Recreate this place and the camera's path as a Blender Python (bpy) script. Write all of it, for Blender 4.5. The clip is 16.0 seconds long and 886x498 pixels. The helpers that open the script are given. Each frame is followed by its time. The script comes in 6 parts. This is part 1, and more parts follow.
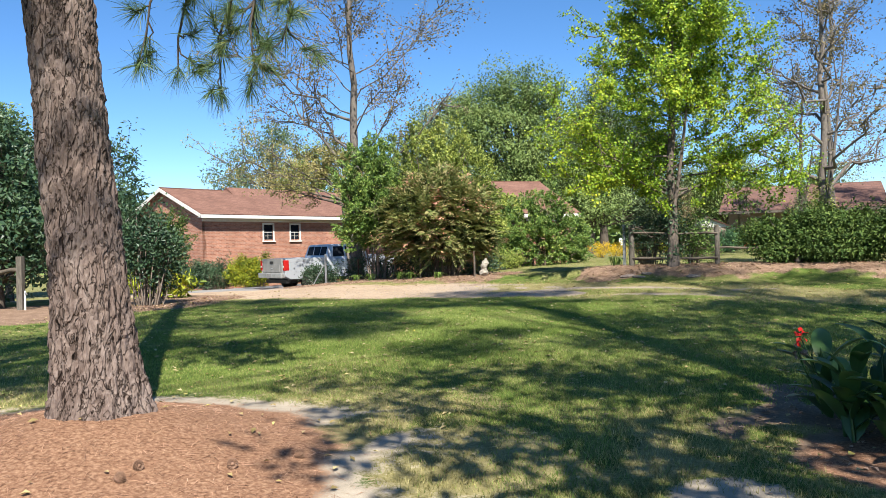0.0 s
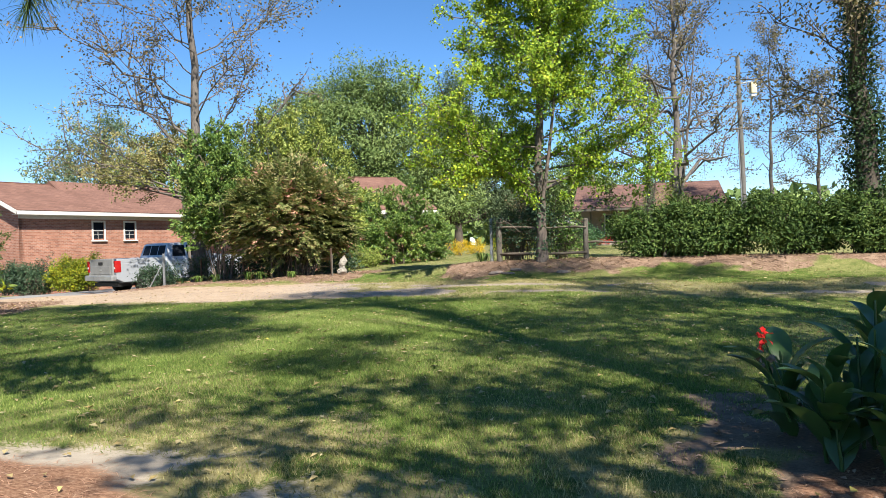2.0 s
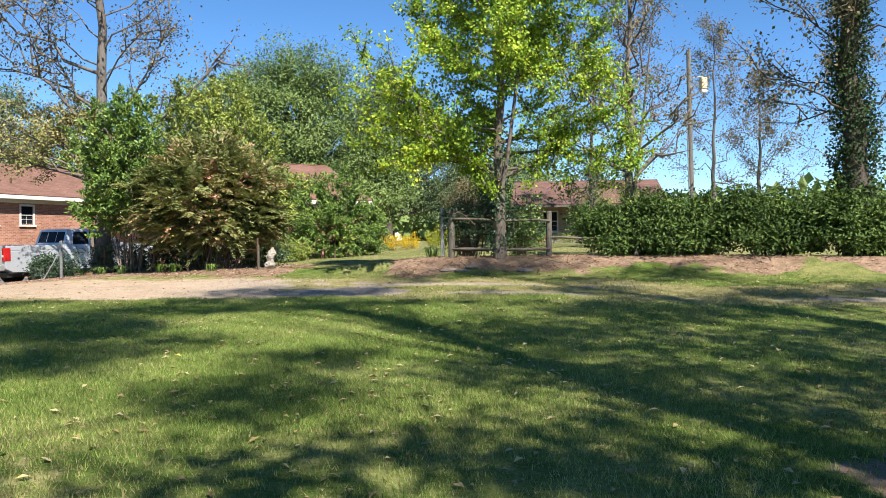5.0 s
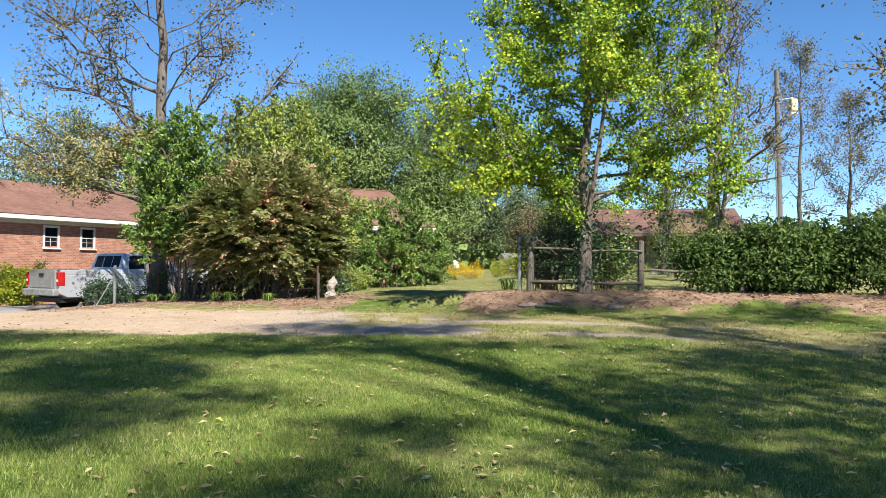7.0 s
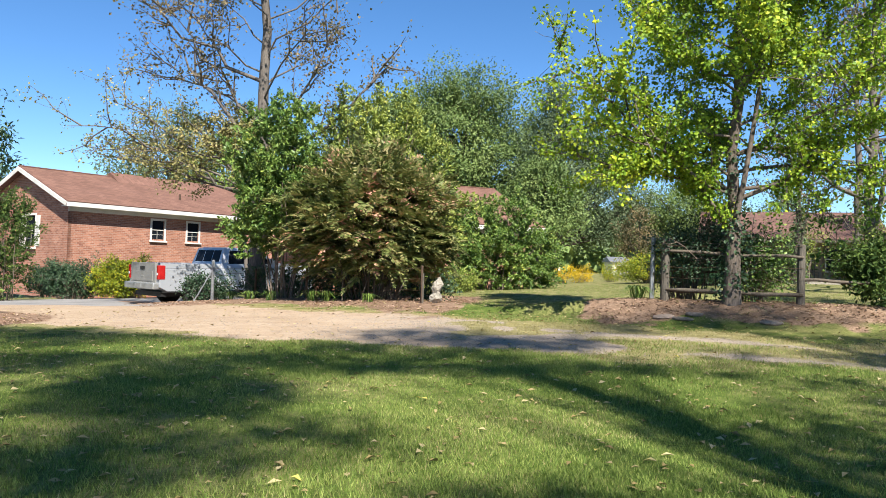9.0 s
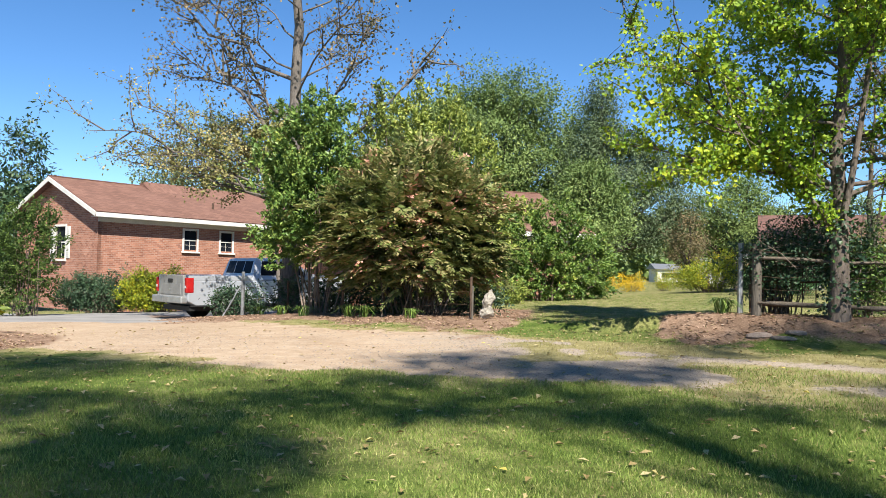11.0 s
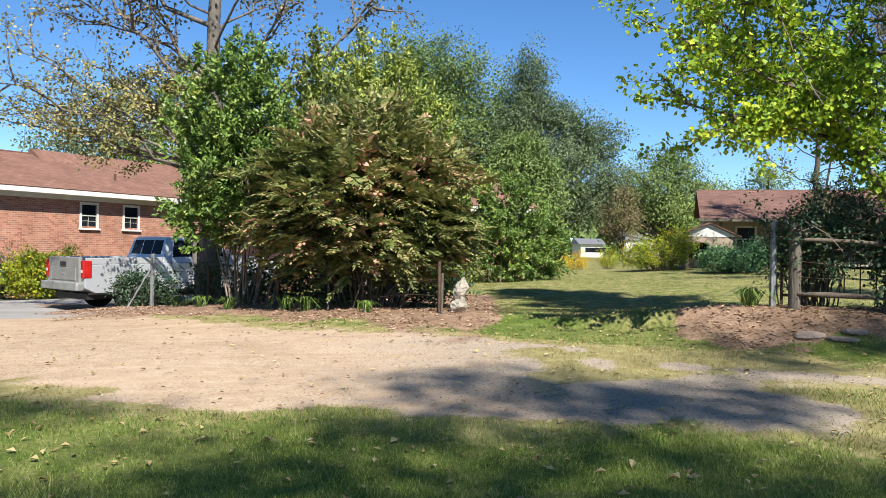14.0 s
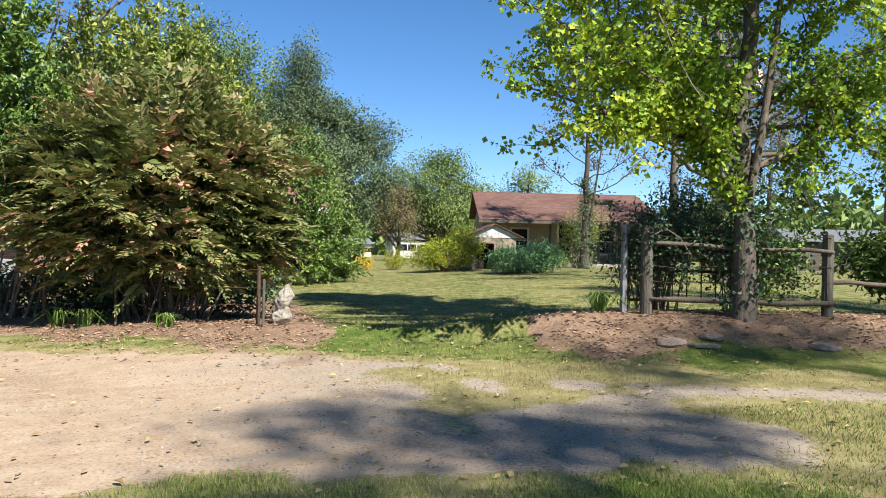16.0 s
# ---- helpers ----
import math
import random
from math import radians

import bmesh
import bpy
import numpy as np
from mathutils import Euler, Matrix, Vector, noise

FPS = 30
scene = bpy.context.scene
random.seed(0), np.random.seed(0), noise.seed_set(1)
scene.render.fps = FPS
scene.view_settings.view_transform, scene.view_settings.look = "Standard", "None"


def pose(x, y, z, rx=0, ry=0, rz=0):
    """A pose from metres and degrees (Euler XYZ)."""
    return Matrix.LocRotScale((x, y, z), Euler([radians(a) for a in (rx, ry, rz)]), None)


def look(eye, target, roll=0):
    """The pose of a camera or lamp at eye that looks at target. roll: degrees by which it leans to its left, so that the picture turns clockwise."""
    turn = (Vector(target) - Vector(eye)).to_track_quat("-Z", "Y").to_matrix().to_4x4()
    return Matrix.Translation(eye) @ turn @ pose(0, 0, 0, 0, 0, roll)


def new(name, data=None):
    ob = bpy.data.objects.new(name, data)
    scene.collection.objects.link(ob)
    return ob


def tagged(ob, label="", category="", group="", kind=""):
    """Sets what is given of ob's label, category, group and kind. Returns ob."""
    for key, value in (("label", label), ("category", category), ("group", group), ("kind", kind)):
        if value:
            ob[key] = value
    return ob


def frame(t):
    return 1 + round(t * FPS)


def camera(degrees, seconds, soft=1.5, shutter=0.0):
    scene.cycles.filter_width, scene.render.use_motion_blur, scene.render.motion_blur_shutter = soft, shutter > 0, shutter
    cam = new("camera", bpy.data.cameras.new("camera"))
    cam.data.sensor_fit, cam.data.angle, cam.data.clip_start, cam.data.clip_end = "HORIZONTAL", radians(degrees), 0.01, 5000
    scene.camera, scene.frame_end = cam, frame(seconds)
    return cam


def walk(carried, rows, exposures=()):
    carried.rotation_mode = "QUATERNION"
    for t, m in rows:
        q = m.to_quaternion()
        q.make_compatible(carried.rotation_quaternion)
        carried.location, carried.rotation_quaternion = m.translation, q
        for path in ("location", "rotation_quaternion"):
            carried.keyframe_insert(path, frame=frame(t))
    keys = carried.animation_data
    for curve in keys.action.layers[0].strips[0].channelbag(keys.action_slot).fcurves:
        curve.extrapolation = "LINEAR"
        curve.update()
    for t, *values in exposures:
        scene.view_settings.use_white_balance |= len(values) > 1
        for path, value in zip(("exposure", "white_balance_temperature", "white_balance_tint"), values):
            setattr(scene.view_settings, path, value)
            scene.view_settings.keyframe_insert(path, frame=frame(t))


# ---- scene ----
cam = camera(58.7, 16.0, 0.85)
EXPOSURE = 1.14
PATH = [
    (0, (1.875, -0.821, 1.426), (1.722, 1.174, 1.426), -1.3),
    (0.5, (1.828, -0.404, 1.387), (1.74, 1.594, 1.388), -1.5),
    (1, (1.722, 0.055, 1.343), (1.737, 2.055, 1.351), -1.6),
    (1.5, (1.641, 0.442, 1.316), (1.768, 2.438, 1.317), -1.8),
    (2, (1.637, 0.878, 1.319), (1.859, 2.865, 1.31), -1.7),
    (2.5, (1.576, 1.307, 1.275), (1.881, 3.283, 1.244), -1.6),
    (3, (1.597, 1.775, 1.235), (1.941, 3.745, 1.193), -1.6),
    (3.5, (1.62, 2.223, 1.235), (1.989, 4.188, 1.194), -1.4),
    (3.7, (1.587, 2.399, 1.239), (1.976, 4.36, 1.205), -1.3),
    (5.8, (1.346, 4.079, 1.306), (1.757, 6.036, 1.292), -0.2),
    (6, (1.338, 4.291, 1.323), (1.729, 6.252, 1.318), 0.0),
    (6.5, (1.308, 4.734, 1.33), (1.652, 6.704, 1.352), 0.2),
    (7, (1.303, 5.16, 1.321), (1.579, 7.14, 1.369), 0.4),
    (7.5, (1.334, 5.667, 1.338), (1.514, 7.657, 1.409), 0.9),
    (8, (1.269, 6.148, 1.323), (1.382, 8.143, 1.385), 1.0),
    (8.5, (1.217, 6.573, 1.287), (1.28, 8.571, 1.337), 1.3),
    (9, (1.159, 7.007, 1.324), (1.185, 9.007, 1.37), 1.8),
    (9.5, (1.028, 7.425, 1.354), (1.035, 9.424, 1.415), 2.0),
    (9.7, (1.028, 7.597, 1.358), (1.017, 9.595, 1.431), 2.0),
    (11.8, (0.702, 9.576, 1.44), (0.628, 11.575, 1.477), 1.2),
    (12, (0.641, 9.756, 1.46), (0.582, 11.755, 1.478), 0.9),
    (12.5, (0.554, 10.172, 1.467), (0.556, 12.172, 1.458), 0.8),
    (13, (0.436, 10.577, 1.497), (0.507, 12.576, 1.484), 1.0),
    (13.5, (0.235, 11.003, 1.522), (0.346, 13.0, 1.518), 0.8),
    (14, (0.076, 11.475, 1.526), (0.226, 13.469, 1.529), 1.1),
    (14.5, (-0.156, 11.888, 1.507), (0.115, 13.87, 1.514), 1.6),
    (15, (-0.333, 12.281, 1.508), (0.115, 14.23, 1.508), 2.1),
    (15.5, (-0.486, 12.685, 1.547), (0.129, 14.588, 1.548), 2.0),
    (16, (-0.67, 13.052, 1.555), (0.07, 14.91, 1.568), 1.2),
]
walk(cam, [(t, look(eye, target, roll)) for t, eye, target, roll in PATH], [(0.0, EXPOSURE + 0.04), (8.0, EXPOSURE), (16.0, EXPOSURE - 0.09)])

# ---- sky and sun: behind the walker, a little to the right ----
SUN_EL = radians(47)
SUN_XY = Vector((0.28, -0.96)).normalized()
world = bpy.data.worlds.new("sky")
scene.world = world
world.use_nodes = True
wn = world.node_tree.nodes
sky = wn.new("ShaderNodeTexSky")
sky.sky_type = "NISHITA"
sky.sun_disc = False
sky.sun_elevation = SUN_EL
sky.sun_rotation = math.atan2(SUN_XY.x, SUN_XY.y)
sky.altitude, sky.air_density, sky.dust_density, sky.ozone_density = 3000, 1.0, 0.0, 2.8
wn["Background"].inputs["Strength"].default_value = 0.087
vivid = wn.new("ShaderNodeHueSaturation")
vivid.inputs["Saturation"].default_value = 1.2
world.node_tree.links.new(sky.outputs[0], vivid.inputs["Color"])
world.node_tree.links.new(vivid.outputs[0], wn["Background"].inputs[0])
sun = new("sun", bpy.data.lights.new("sun", "SUN"))
sun.data.energy, sun.data.angle, sun.data.color = 5.0, radians(0.53), (1.0, 0.95, 0.86)
sun.matrix_world = look((0, 0, 0), (-SUN_XY.x * math.cos(SUN_EL), -SUN_XY.y * math.cos(SUN_EL), -math.sin(SUN_EL)))

rng = np.random.default_rng(11)


# ---- materials ----
def mat(name, rough=0.8, metal=0.0, spec=0.3):
    m = bpy.data.materials.new(name)
    m.use_nodes = True
    b = m.node_tree.nodes["Principled BSDF"]
    b.inputs["Roughness"].default_value = rough
    b.inputs["Metallic"].default_value = metal
    b.inputs["Specular IOR Level"].default_value = spec
    return m, m.node_tree.nodes, m.node_tree.links, b


def ramp(nodes, links, source, stops):
    r = nodes.new("ShaderNodeValToRGB")
    while len(r.color_ramp.elements) < len(stops):
        r.color_ramp.elements.new(0.5)
    for e, (p, c) in zip(r.color_ramp.elements, stops):
        e.position, e.color = p, (*c, 1)
    links.new(source, r.inputs[0])
    return r.outputs[0]


def noise_node(nodes, links, scale, detail=4, vec=None, rough=0.55, dist=0.0):
    n = nodes.new("ShaderNodeTexNoise")
    n.inputs["Scale"].default_value, n.inputs["Detail"].default_value = scale, detail
    n.inputs["Roughness"].default_value, n.inputs["Distortion"].default_value = rough, dist
    if vec is not None:
        links.new(vec, n.inputs["Vector"])
    return n.outputs["Fac"]


def mixc(nodes, links, fac, a, b, how="MIX"):
    m = nodes.new("ShaderNodeMix")
    m.data_type, m.blend_type = "RGBA", how
    for k, v in ((0, fac), (6, a), (7, b)):
        if isinstance(v, bpy.types.NodeSocket):
            links.new(v, m.inputs[k])
        else:
            m.inputs[k].default_value = (*v, 1) if isinstance(v, tuple) else v
    return m.outputs[2]


def math_node(nodes, links, op, a, b=0.0, clamp=False):
    m = nodes.new("ShaderNodeMath")
    m.operation, m.use_clamp = op, clamp
    for k, v in ((0, a), (1, b)):
        if isinstance(v, bpy.types.NodeSocket):
            links.new(v, m.inputs[k])
        else:
            m.inputs[k].default_value = v
    return m.outputs[0]


def bump(nodes, links, b, height, strength=0.4, dist=0.02):
    n = nodes.new("ShaderNodeBump")
    n.inputs["Strength"].default_value, n.inputs["Distance"].default_value = strength, dist
    links.new(height, n.inputs["Height"])
    links.new(n.outputs[0], b.inputs["Normal"])


def position(nodes):
    return nodes.new("ShaderNodeNewGeometry").outputs["Position"]


def mottled(name, c1, c2, scale=6, rough=0.8, metal=0.0, fine=60, relief=0.3, spec=0.3, dist=0.01):
    """A worn surface: two colours mixed by broad stains and fine grain, with relief."""
    m, n, l, b = mat(name, rough, metal, spec)
    pos = n.new("ShaderNodeTexCoord").outputs["Object"]
    broad, grain = noise_node(n, l, scale, 4, pos), noise_node(n, l, fine, 3, pos)
    mix = math_node(n, l, "ADD", math_node(n, l, "MULTIPLY", broad, 0.6), math_node(n, l, "MULTIPLY", grain, 0.4))
    l.new(ramp(n, l, mix, [(0.32, c1), (0.68, c2)]), b.inputs["Base Color"])
    bump(n, l, b, mix, relief, dist)
    return m


def leafy(name, dark, mid, light, accent=None, accent_at=0.9, through_light=0.35, rough=0.5, patch=0.5, spec=0.35, vary=0.6):
    """Leaves: colour by leaf and by patch of the crown, light passes through."""
    m, n, l, b = mat(name, rough, 0, spec)
    geo = n.new("ShaderNodeNewGeometry")
    stops = [(0.0, dark), (0.45, mid), (0.82, light)]
    if accent:
        stops.append((accent_at, accent))
    p = noise_node(n, l, patch, 3, geo.outputs["Position"])
    f = math_node(n, l, "ADD", math_node(n, l, "MULTIPLY", geo.outputs["Random Per Island"], vary), math_node(n, l, "MULTIPLY", p, 0.9))
    f = math_node(n, l, "SUBTRACT", f, vary / 2 - 0.08)
    col = ramp(n, l, f, stops)
    l.new(col, b.inputs["Base Color"])
    tr = n.new("ShaderNodeBsdfTranslucent")
    l.new(mixc(n, l, 0.3, col, (0.30, 0.40, 0.09)), tr.inputs["Color"])
    mix = n.new("ShaderNodeMixShader")
    mix.inputs[0].default_value = through_light * 0.6
    l.new(b.outputs[0], mix.inputs[1])
    l.new(tr.outputs[0], mix.inputs[2])
    l.new(mix.outputs[0], n["Material Output"].inputs["Surface"])
    return m


def bark_mat(name, c1, c2, scale=5, stretch=0.25, relief=0.8):
    m, n, l, b = mat(name, 0.9, 0, 0.1)
    mp = n.new("ShaderNodeMapping")
    mp.inputs["Scale"].default_value = (1, 1, stretch)
    l.new(n.new("ShaderNodeTexCoord").outputs["Object"], mp.inputs["Vector"])
    a, g = noise_node(n, l, scale * 4, 6, mp.outputs[0], 0.65, 0.6), noise_node(n, l, scale * 0.4, 3, mp.outputs[0])
    f = math_node(n, l, "ADD", math_node(n, l, "MULTIPLY", a, 0.65), math_node(n, l, "MULTIPLY", g, 0.35))
    l.new(ramp(n, l, f, [(0.3, c1), (0.62, c2)]), b.inputs["Base Color"])
    bump(n, l, b, a, relief, 0.03)
    return m


def pine_bark_mat():
    m, n, l, b = mat("pine_bark", 0.9, 0, 0.1)
    mp = n.new("ShaderNodeMapping")
    mp.inputs["Scale"].default_value = (1, 1, 0.3)
    l.new(n.new("ShaderNodeTexCoord").outputs["Object"], mp.inputs["Vector"])
    v = n.new("ShaderNodeTexVoronoi")
    v.feature = "DISTANCE_TO_EDGE"
    v.inputs["Scale"].default_value = 15
    warp = noise_node(n, l, 9, 4, mp.outputs[0])
    l.new(mixc(n, l, 0.22, mp.outputs[0], warp), v.inputs["Vector"])
    crack = ramp(n, l, v.outputs["Distance"], [(0.0, (0, 0, 0)), (0.045, (1, 1, 1))])
    grain, broad = noise_node(n, l, 45, 6, mp.outputs[0], 0.7), noise_node(n, l, 5, 3, mp.outputs[0])
    plate = ramp(n, l, math_node(n, l, "ADD", math_node(n, l, "MULTIPLY", grain, 0.6), math_node(n, l, "MULTIPLY", broad, 0.4)),
                 [(0.33, (0.075, 0.052, 0.043)), (0.5, (0.155, 0.115, 0.098)), (0.68, (0.25, 0.20, 0.175))])
    pit = ramp(n, l, noise_node(n, l, 26, 3, mp.outputs[0], 0.5, 0.8), [(0.36, (0.22, 0.2, 0.19)), (0.42, (1, 1, 1))])
    l.new(mixc(n, l, 1.0, mixc(n, l, crack, (0.07, 0.05, 0.04), plate), pit, "MULTIPLY"), b.inputs["Base Color"])
    bump(n, l, b, math_node(n, l, "ADD", crack, math_node(n, l, "MULTIPLY", grain, 0.6)), 0.9, 0.025)
    return m


def brick_mat(name, c1, c2, mortar, width=0.205, height=0.075):
    m, n, l, b = mat(name, 0.88, 0, 0.15)
    s = n.new("ShaderNodeSeparateXYZ")
    l.new(n.new("ShaderNodeTexCoord").outputs["Object"], s.inputs[0])
    c = n.new("ShaderNodeCombineXYZ")
    l.new(math_node(n, l, "ADD", s.outputs[0], s.outputs[1]), c.inputs[0])
    l.new(s.outputs[2], c.inputs[1])
    t = n.new("ShaderNodeTexBrick")
    t.inputs["Scale"].default_value, t.inputs["Mortar Size"].default_value = 1, 0.006
    t.inputs["Brick Width"].default_value, t.inputs["Row Height"].default_value = width, height
    t.inputs["Color1"].default_value, t.inputs["Color2"].default_value, t.inputs["Mortar"].default_value = (*c1, 1), (*c2, 1), (*mortar, 1)
    t.inputs["Bias"].default_value = 0.0
    l.new(c.outputs[0], t.inputs["Vector"])
    dirt = noise_node(n, l, 1.3, 5, c.outputs[0])
    l.new(mixc(n, l, 0.55, t.outputs["Color"], ramp(n, l, dirt, [(0.3, (0.55, 0.5, 0.48)), (0.7, (1.0, 1.0, 1.0))]), "MULTIPLY"), b.inputs["Base Color"])
    bump(n, l, b, t.outputs["Fac"], -0.4, 0.006)
    return m


def shingle_mat(name, c1, c2):
    m, n, l, b = mat(name, 0.92, 0, 0.1)
    o = n.new("ShaderNodeTexCoord").outputs["Object"]
    t = n.new("ShaderNodeTexBrick")
    t.inputs["Scale"].default_value, t.inputs["Mortar Size"].default_value = 1, 0.008
    t.inputs["Brick Width"].default_value, t.inputs["Row Height"].default_value = 0.3, 0.14
    t.inputs["Color1"].default_value, t.inputs["Color2"].default_value = (*c1, 1), (*c2, 1)
    t.inputs["Mortar"].default_value = (*[k * 0.5 for k in c1], 1)
    l.new(o, t.inputs["Vector"])
    stain = noise_node(n, l, 0.6, 5, o)
    l.new(mixc(n, l, 0.6, t.outputs["Color"], ramp(n, l, stain, [(0.3, (0.6, 0.58, 0.56)), (0.7, (1, 1, 1))]), "MULTIPLY"), b.inputs["Base Color"])
    bump(n, l, b, t.outputs["Fac"], -0.5, 0.01)
    return m


def glass_mat():
    m, n, l, b = mat("window_glass", 0.1, 0, 0.05)
    b.inputs["Base Color"].default_value = (0.012, 0.015, 0.02, 1)
    return m


M = {}
M["pine_bark"] = pine_bark_mat()
M["bark_grey"] = bark_mat("grey_bark", (0.055, 0.046, 0.04), (0.185, 0.162, 0.142), 5)
M["bark_brown"] = bark_mat("brown_bark", (0.055, 0.044, 0.036), (0.19, 0.155, 0.128), 5)
M["bark_dark"] = bark_mat("dark_bark", (0.035, 0.03, 0.025), (0.12, 0.10, 0.08), 6)
M["brick"] = brick_mat("red_brick", (0.44, 0.21, 0.14), (0.27, 0.115, 0.078), (0.40, 0.315, 0.255))
M["shingle"] = shingle_mat("brown_shingle", (0.24, 0.132, 0.10), (0.175, 0.097, 0.076))
M["shingle_old"] = shingle_mat("old_brown_shingle", (0.215, 0.12, 0.095), (0.13, 0.08, 0.07))
M["white"] = mottled("white_trim_paint", (0.52, 0.50, 0.45), (0.70, 0.68, 0.63), 2, 0.55, 0, 30, 0.05)
M["siding"] = mottled("beige_wall_board", (0.26, 0.20, 0.15), (0.38, 0.30, 0.23), 1.2, 0.8, 0, 20, 0.15)
M["glass"] = glass_mat()
M["paint"] = mottled("silver_car_paint", (0.44, 0.46, 0.495), (0.50, 0.52, 0.555), 1.5, 0.28, 0.4, 400, 0.0, 0.5)
M["paint_dull"] = mottled("dusty_grey_car_paint", (0.19, 0.185, 0.175), (0.30, 0.295, 0.28), 2.5, 0.5, 0.2, 60, 0.02, 0.4)
M["chrome"] = mottled("dull_chrome", (0.34, 0.34, 0.33), (0.55, 0.55, 0.54), 3, 0.35, 0.6, 60, 0.02, 0.5)
M["black"] = mottled("black_plastic", (0.012, 0.012, 0.013), (0.03, 0.03, 0.03), 4, 0.6, 0, 80, 0.05)
M["rubber"] = mottled("black_rubber", (0.015, 0.015, 0.015), (0.04, 0.037, 0.034), 8, 0.85, 0, 60, 0.2)
M["red_lens"] = mottled("red_lamp_lens", (0.28, 0.008, 0.01), (0.42, 0.02, 0.018), 8, 0.15, 0, 90, 0.05, 0.6)
M["clear_lens"] = mottled("clear_lamp_lens", (0.5, 0.5, 0.5), (0.7, 0.7, 0.7), 8, 0.15, 0, 90, 0.05, 0.6)
M["old_wood"] = bark_mat("weathered_wood", (0.045, 0.039, 0.032), (0.16, 0.14, 0.115), 9, 0.15, 0.5)
M["rail_wood"] = bark_mat("weathered_rail_wood", (0.045, 0.037, 0.03), (0.165, 0.135, 0.105), 9, 1.0, 0.5)
M["galvanised"] = mottled("galvanised_steel", (0.20, 0.205, 0.21), (0.36, 0.365, 0.37), 9, 0.5, 0.6, 90, 0.1)
M["rusty"] = mottled("rusty_dark_steel", (0.05, 0.035, 0.025), (0.14, 0.09, 0.06), 12, 0.8, 0.3, 90, 0.2)
M["stone"] = mottled("field_stone", (0.14, 0.105, 0.085), (0.34, 0.27, 0.225), 7, 0.9, 0, 60, 0.6)
M["concrete"] = mottled("weathered_concrete", (0.15, 0.135, 0.105), (0.44, 0.40, 0.34), 9, 0.9, 0, 70, 0.6)
M["pole"] = bark_mat("utility_pole_wood", (0.075, 0.07, 0.064), (0.19, 0.18, 0.168), 7, 0.1, 0.3)
M["lamp_cream"] = mottled("cream_lamp_housing", (0.48, 0.36, 0.18), (0.66, 0.58, 0.40), 3, 0.5, 0, 60, 0.05)
# near-black colour that stands in for the shade of unlit rooms
M["indoor_shade"] = mottled("painted_indoor_shade", (0.012, 0.011, 0.010), (0.03, 0.027, 0.024), 3, 0.9)
M["twig"] = bark_mat("twig_bark", (0.08, 0.06, 0.05), (0.25, 0.20, 0.16), 8)
M["cone"] = mottled("pine_cone_scales", (0.10, 0.055, 0.035), (0.30, 0.18, 0.12), 20, 0.85, 0, 120, 0.4)

L_GINKGO = leafy("ginkgo_leaf", (0.038, 0.10, 0.012), (0.175, 0.30, 0.021), (0.41, 0.49, 0.034), (0.58, 0.56, 0.035), 0.96, 0.5, 0.5, 0.35)
L_OAK = leafy("oak_leaf", (0.03, 0.058, 0.017), (0.125, 0.185, 0.055), (0.26, 0.33, 0.11), None, 0.9, 0.25, 0.5, 0.3, 0.2, 0.3)
L_OAK_PALE = leafy("grey_green_leaf", (0.028, 0.05, 0.024), (0.105, 0.15, 0.072), (0.20, 0.255, 0.14), None, 0.9, 0.25, 0.55, 0.35, 0.2, 0.3)
L_SHRUB = leafy("shrub_leaf", (0.018, 0.05, 0.010), (0.092, 0.17, 0.032), (0.245, 0.335, 0.078), (0.36, 0.37, 0.065), 0.95, 0.3, 0.42, 0.8, 0.35)
L_LIME = leafy("light_green_leaf", (0.05, 0.085, 0.016), (0.19, 0.25, 0.045), (0.40, 0.43, 0.10), (0.30, 0.28, 0.05), 0.97, 0.35, 0.5, 0.6)
L_ABELIA = leafy("bronze_green_leaf", (0.032, 0.042, 0.015), (0.155, 0.195, 0.055), (0.36, 0.285, 0.135), (0.72, 0.34, 0.27), 0.84, 0.3, 0.5, 0.9, 0.25)
L_HEDGE = leafy("hedge_leaf", (0.013, 0.03, 0.008), (0.042, 0.082, 0.017), (0.115, 0.17, 0.038), (0.19, 0.23, 0.06), 0.97, 0.25, 0.6, 0.9, 0.2)
L_DARK = leafy("dark_evergreen_leaf", (0.012, 0.03, 0.017), (0.03, 0.066, 0.032), (0.072, 0.12, 0.054), None, 0.9, 0.2, 0.45, 0.7)
L_IVY = leafy("ivy_leaf", (0.010, 0.022, 0.010), (0.022, 0.045, 0.018), (0.05, 0.085, 0.03), None, 0.9, 0.2, 0.6, 0.7, 0.15)
L_YELLOW = leafy("yellow_green_leaf", (0.06, 0.10, 0.01), (0.19, 0.25, 0.018), (0.42, 0.41, 0.025), (0.62, 0.44, 0.01), 0.9, 0.35, 0.5, 1.2)
L_GOLD = leafy("golden_flower", (0.16, 0.17, 0.01), (0.50, 0.36, 0.01), (0.70, 0.45, 0.01), None, 0.9, 0.3, 0.5, 1.5)
L_DRY = leafy("turning_leaf", (0.045, 0.045, 0.025), (0.12, 0.10, 0.05), (0.24, 0.18, 0.09), (0.34, 0.24, 0.12), 0.95, 0.3, 0.6, 0.7)
L_TAN = leafy("tan_leaf", (0.09, 0.10, 0.035), (0.23, 0.22, 0.075), (0.40, 0.345, 0.15), (0.50, 0.38, 0.18), 0.95, 0.3, 0.6, 0.7, 0.2)
L_BLUE = leafy("blue_green_leaf", (0.04, 0.10, 0.045), (0.11, 0.23, 0.09), (0.22, 0.38, 0.16), None, 0.9, 0.3, 0.5, 1.2)
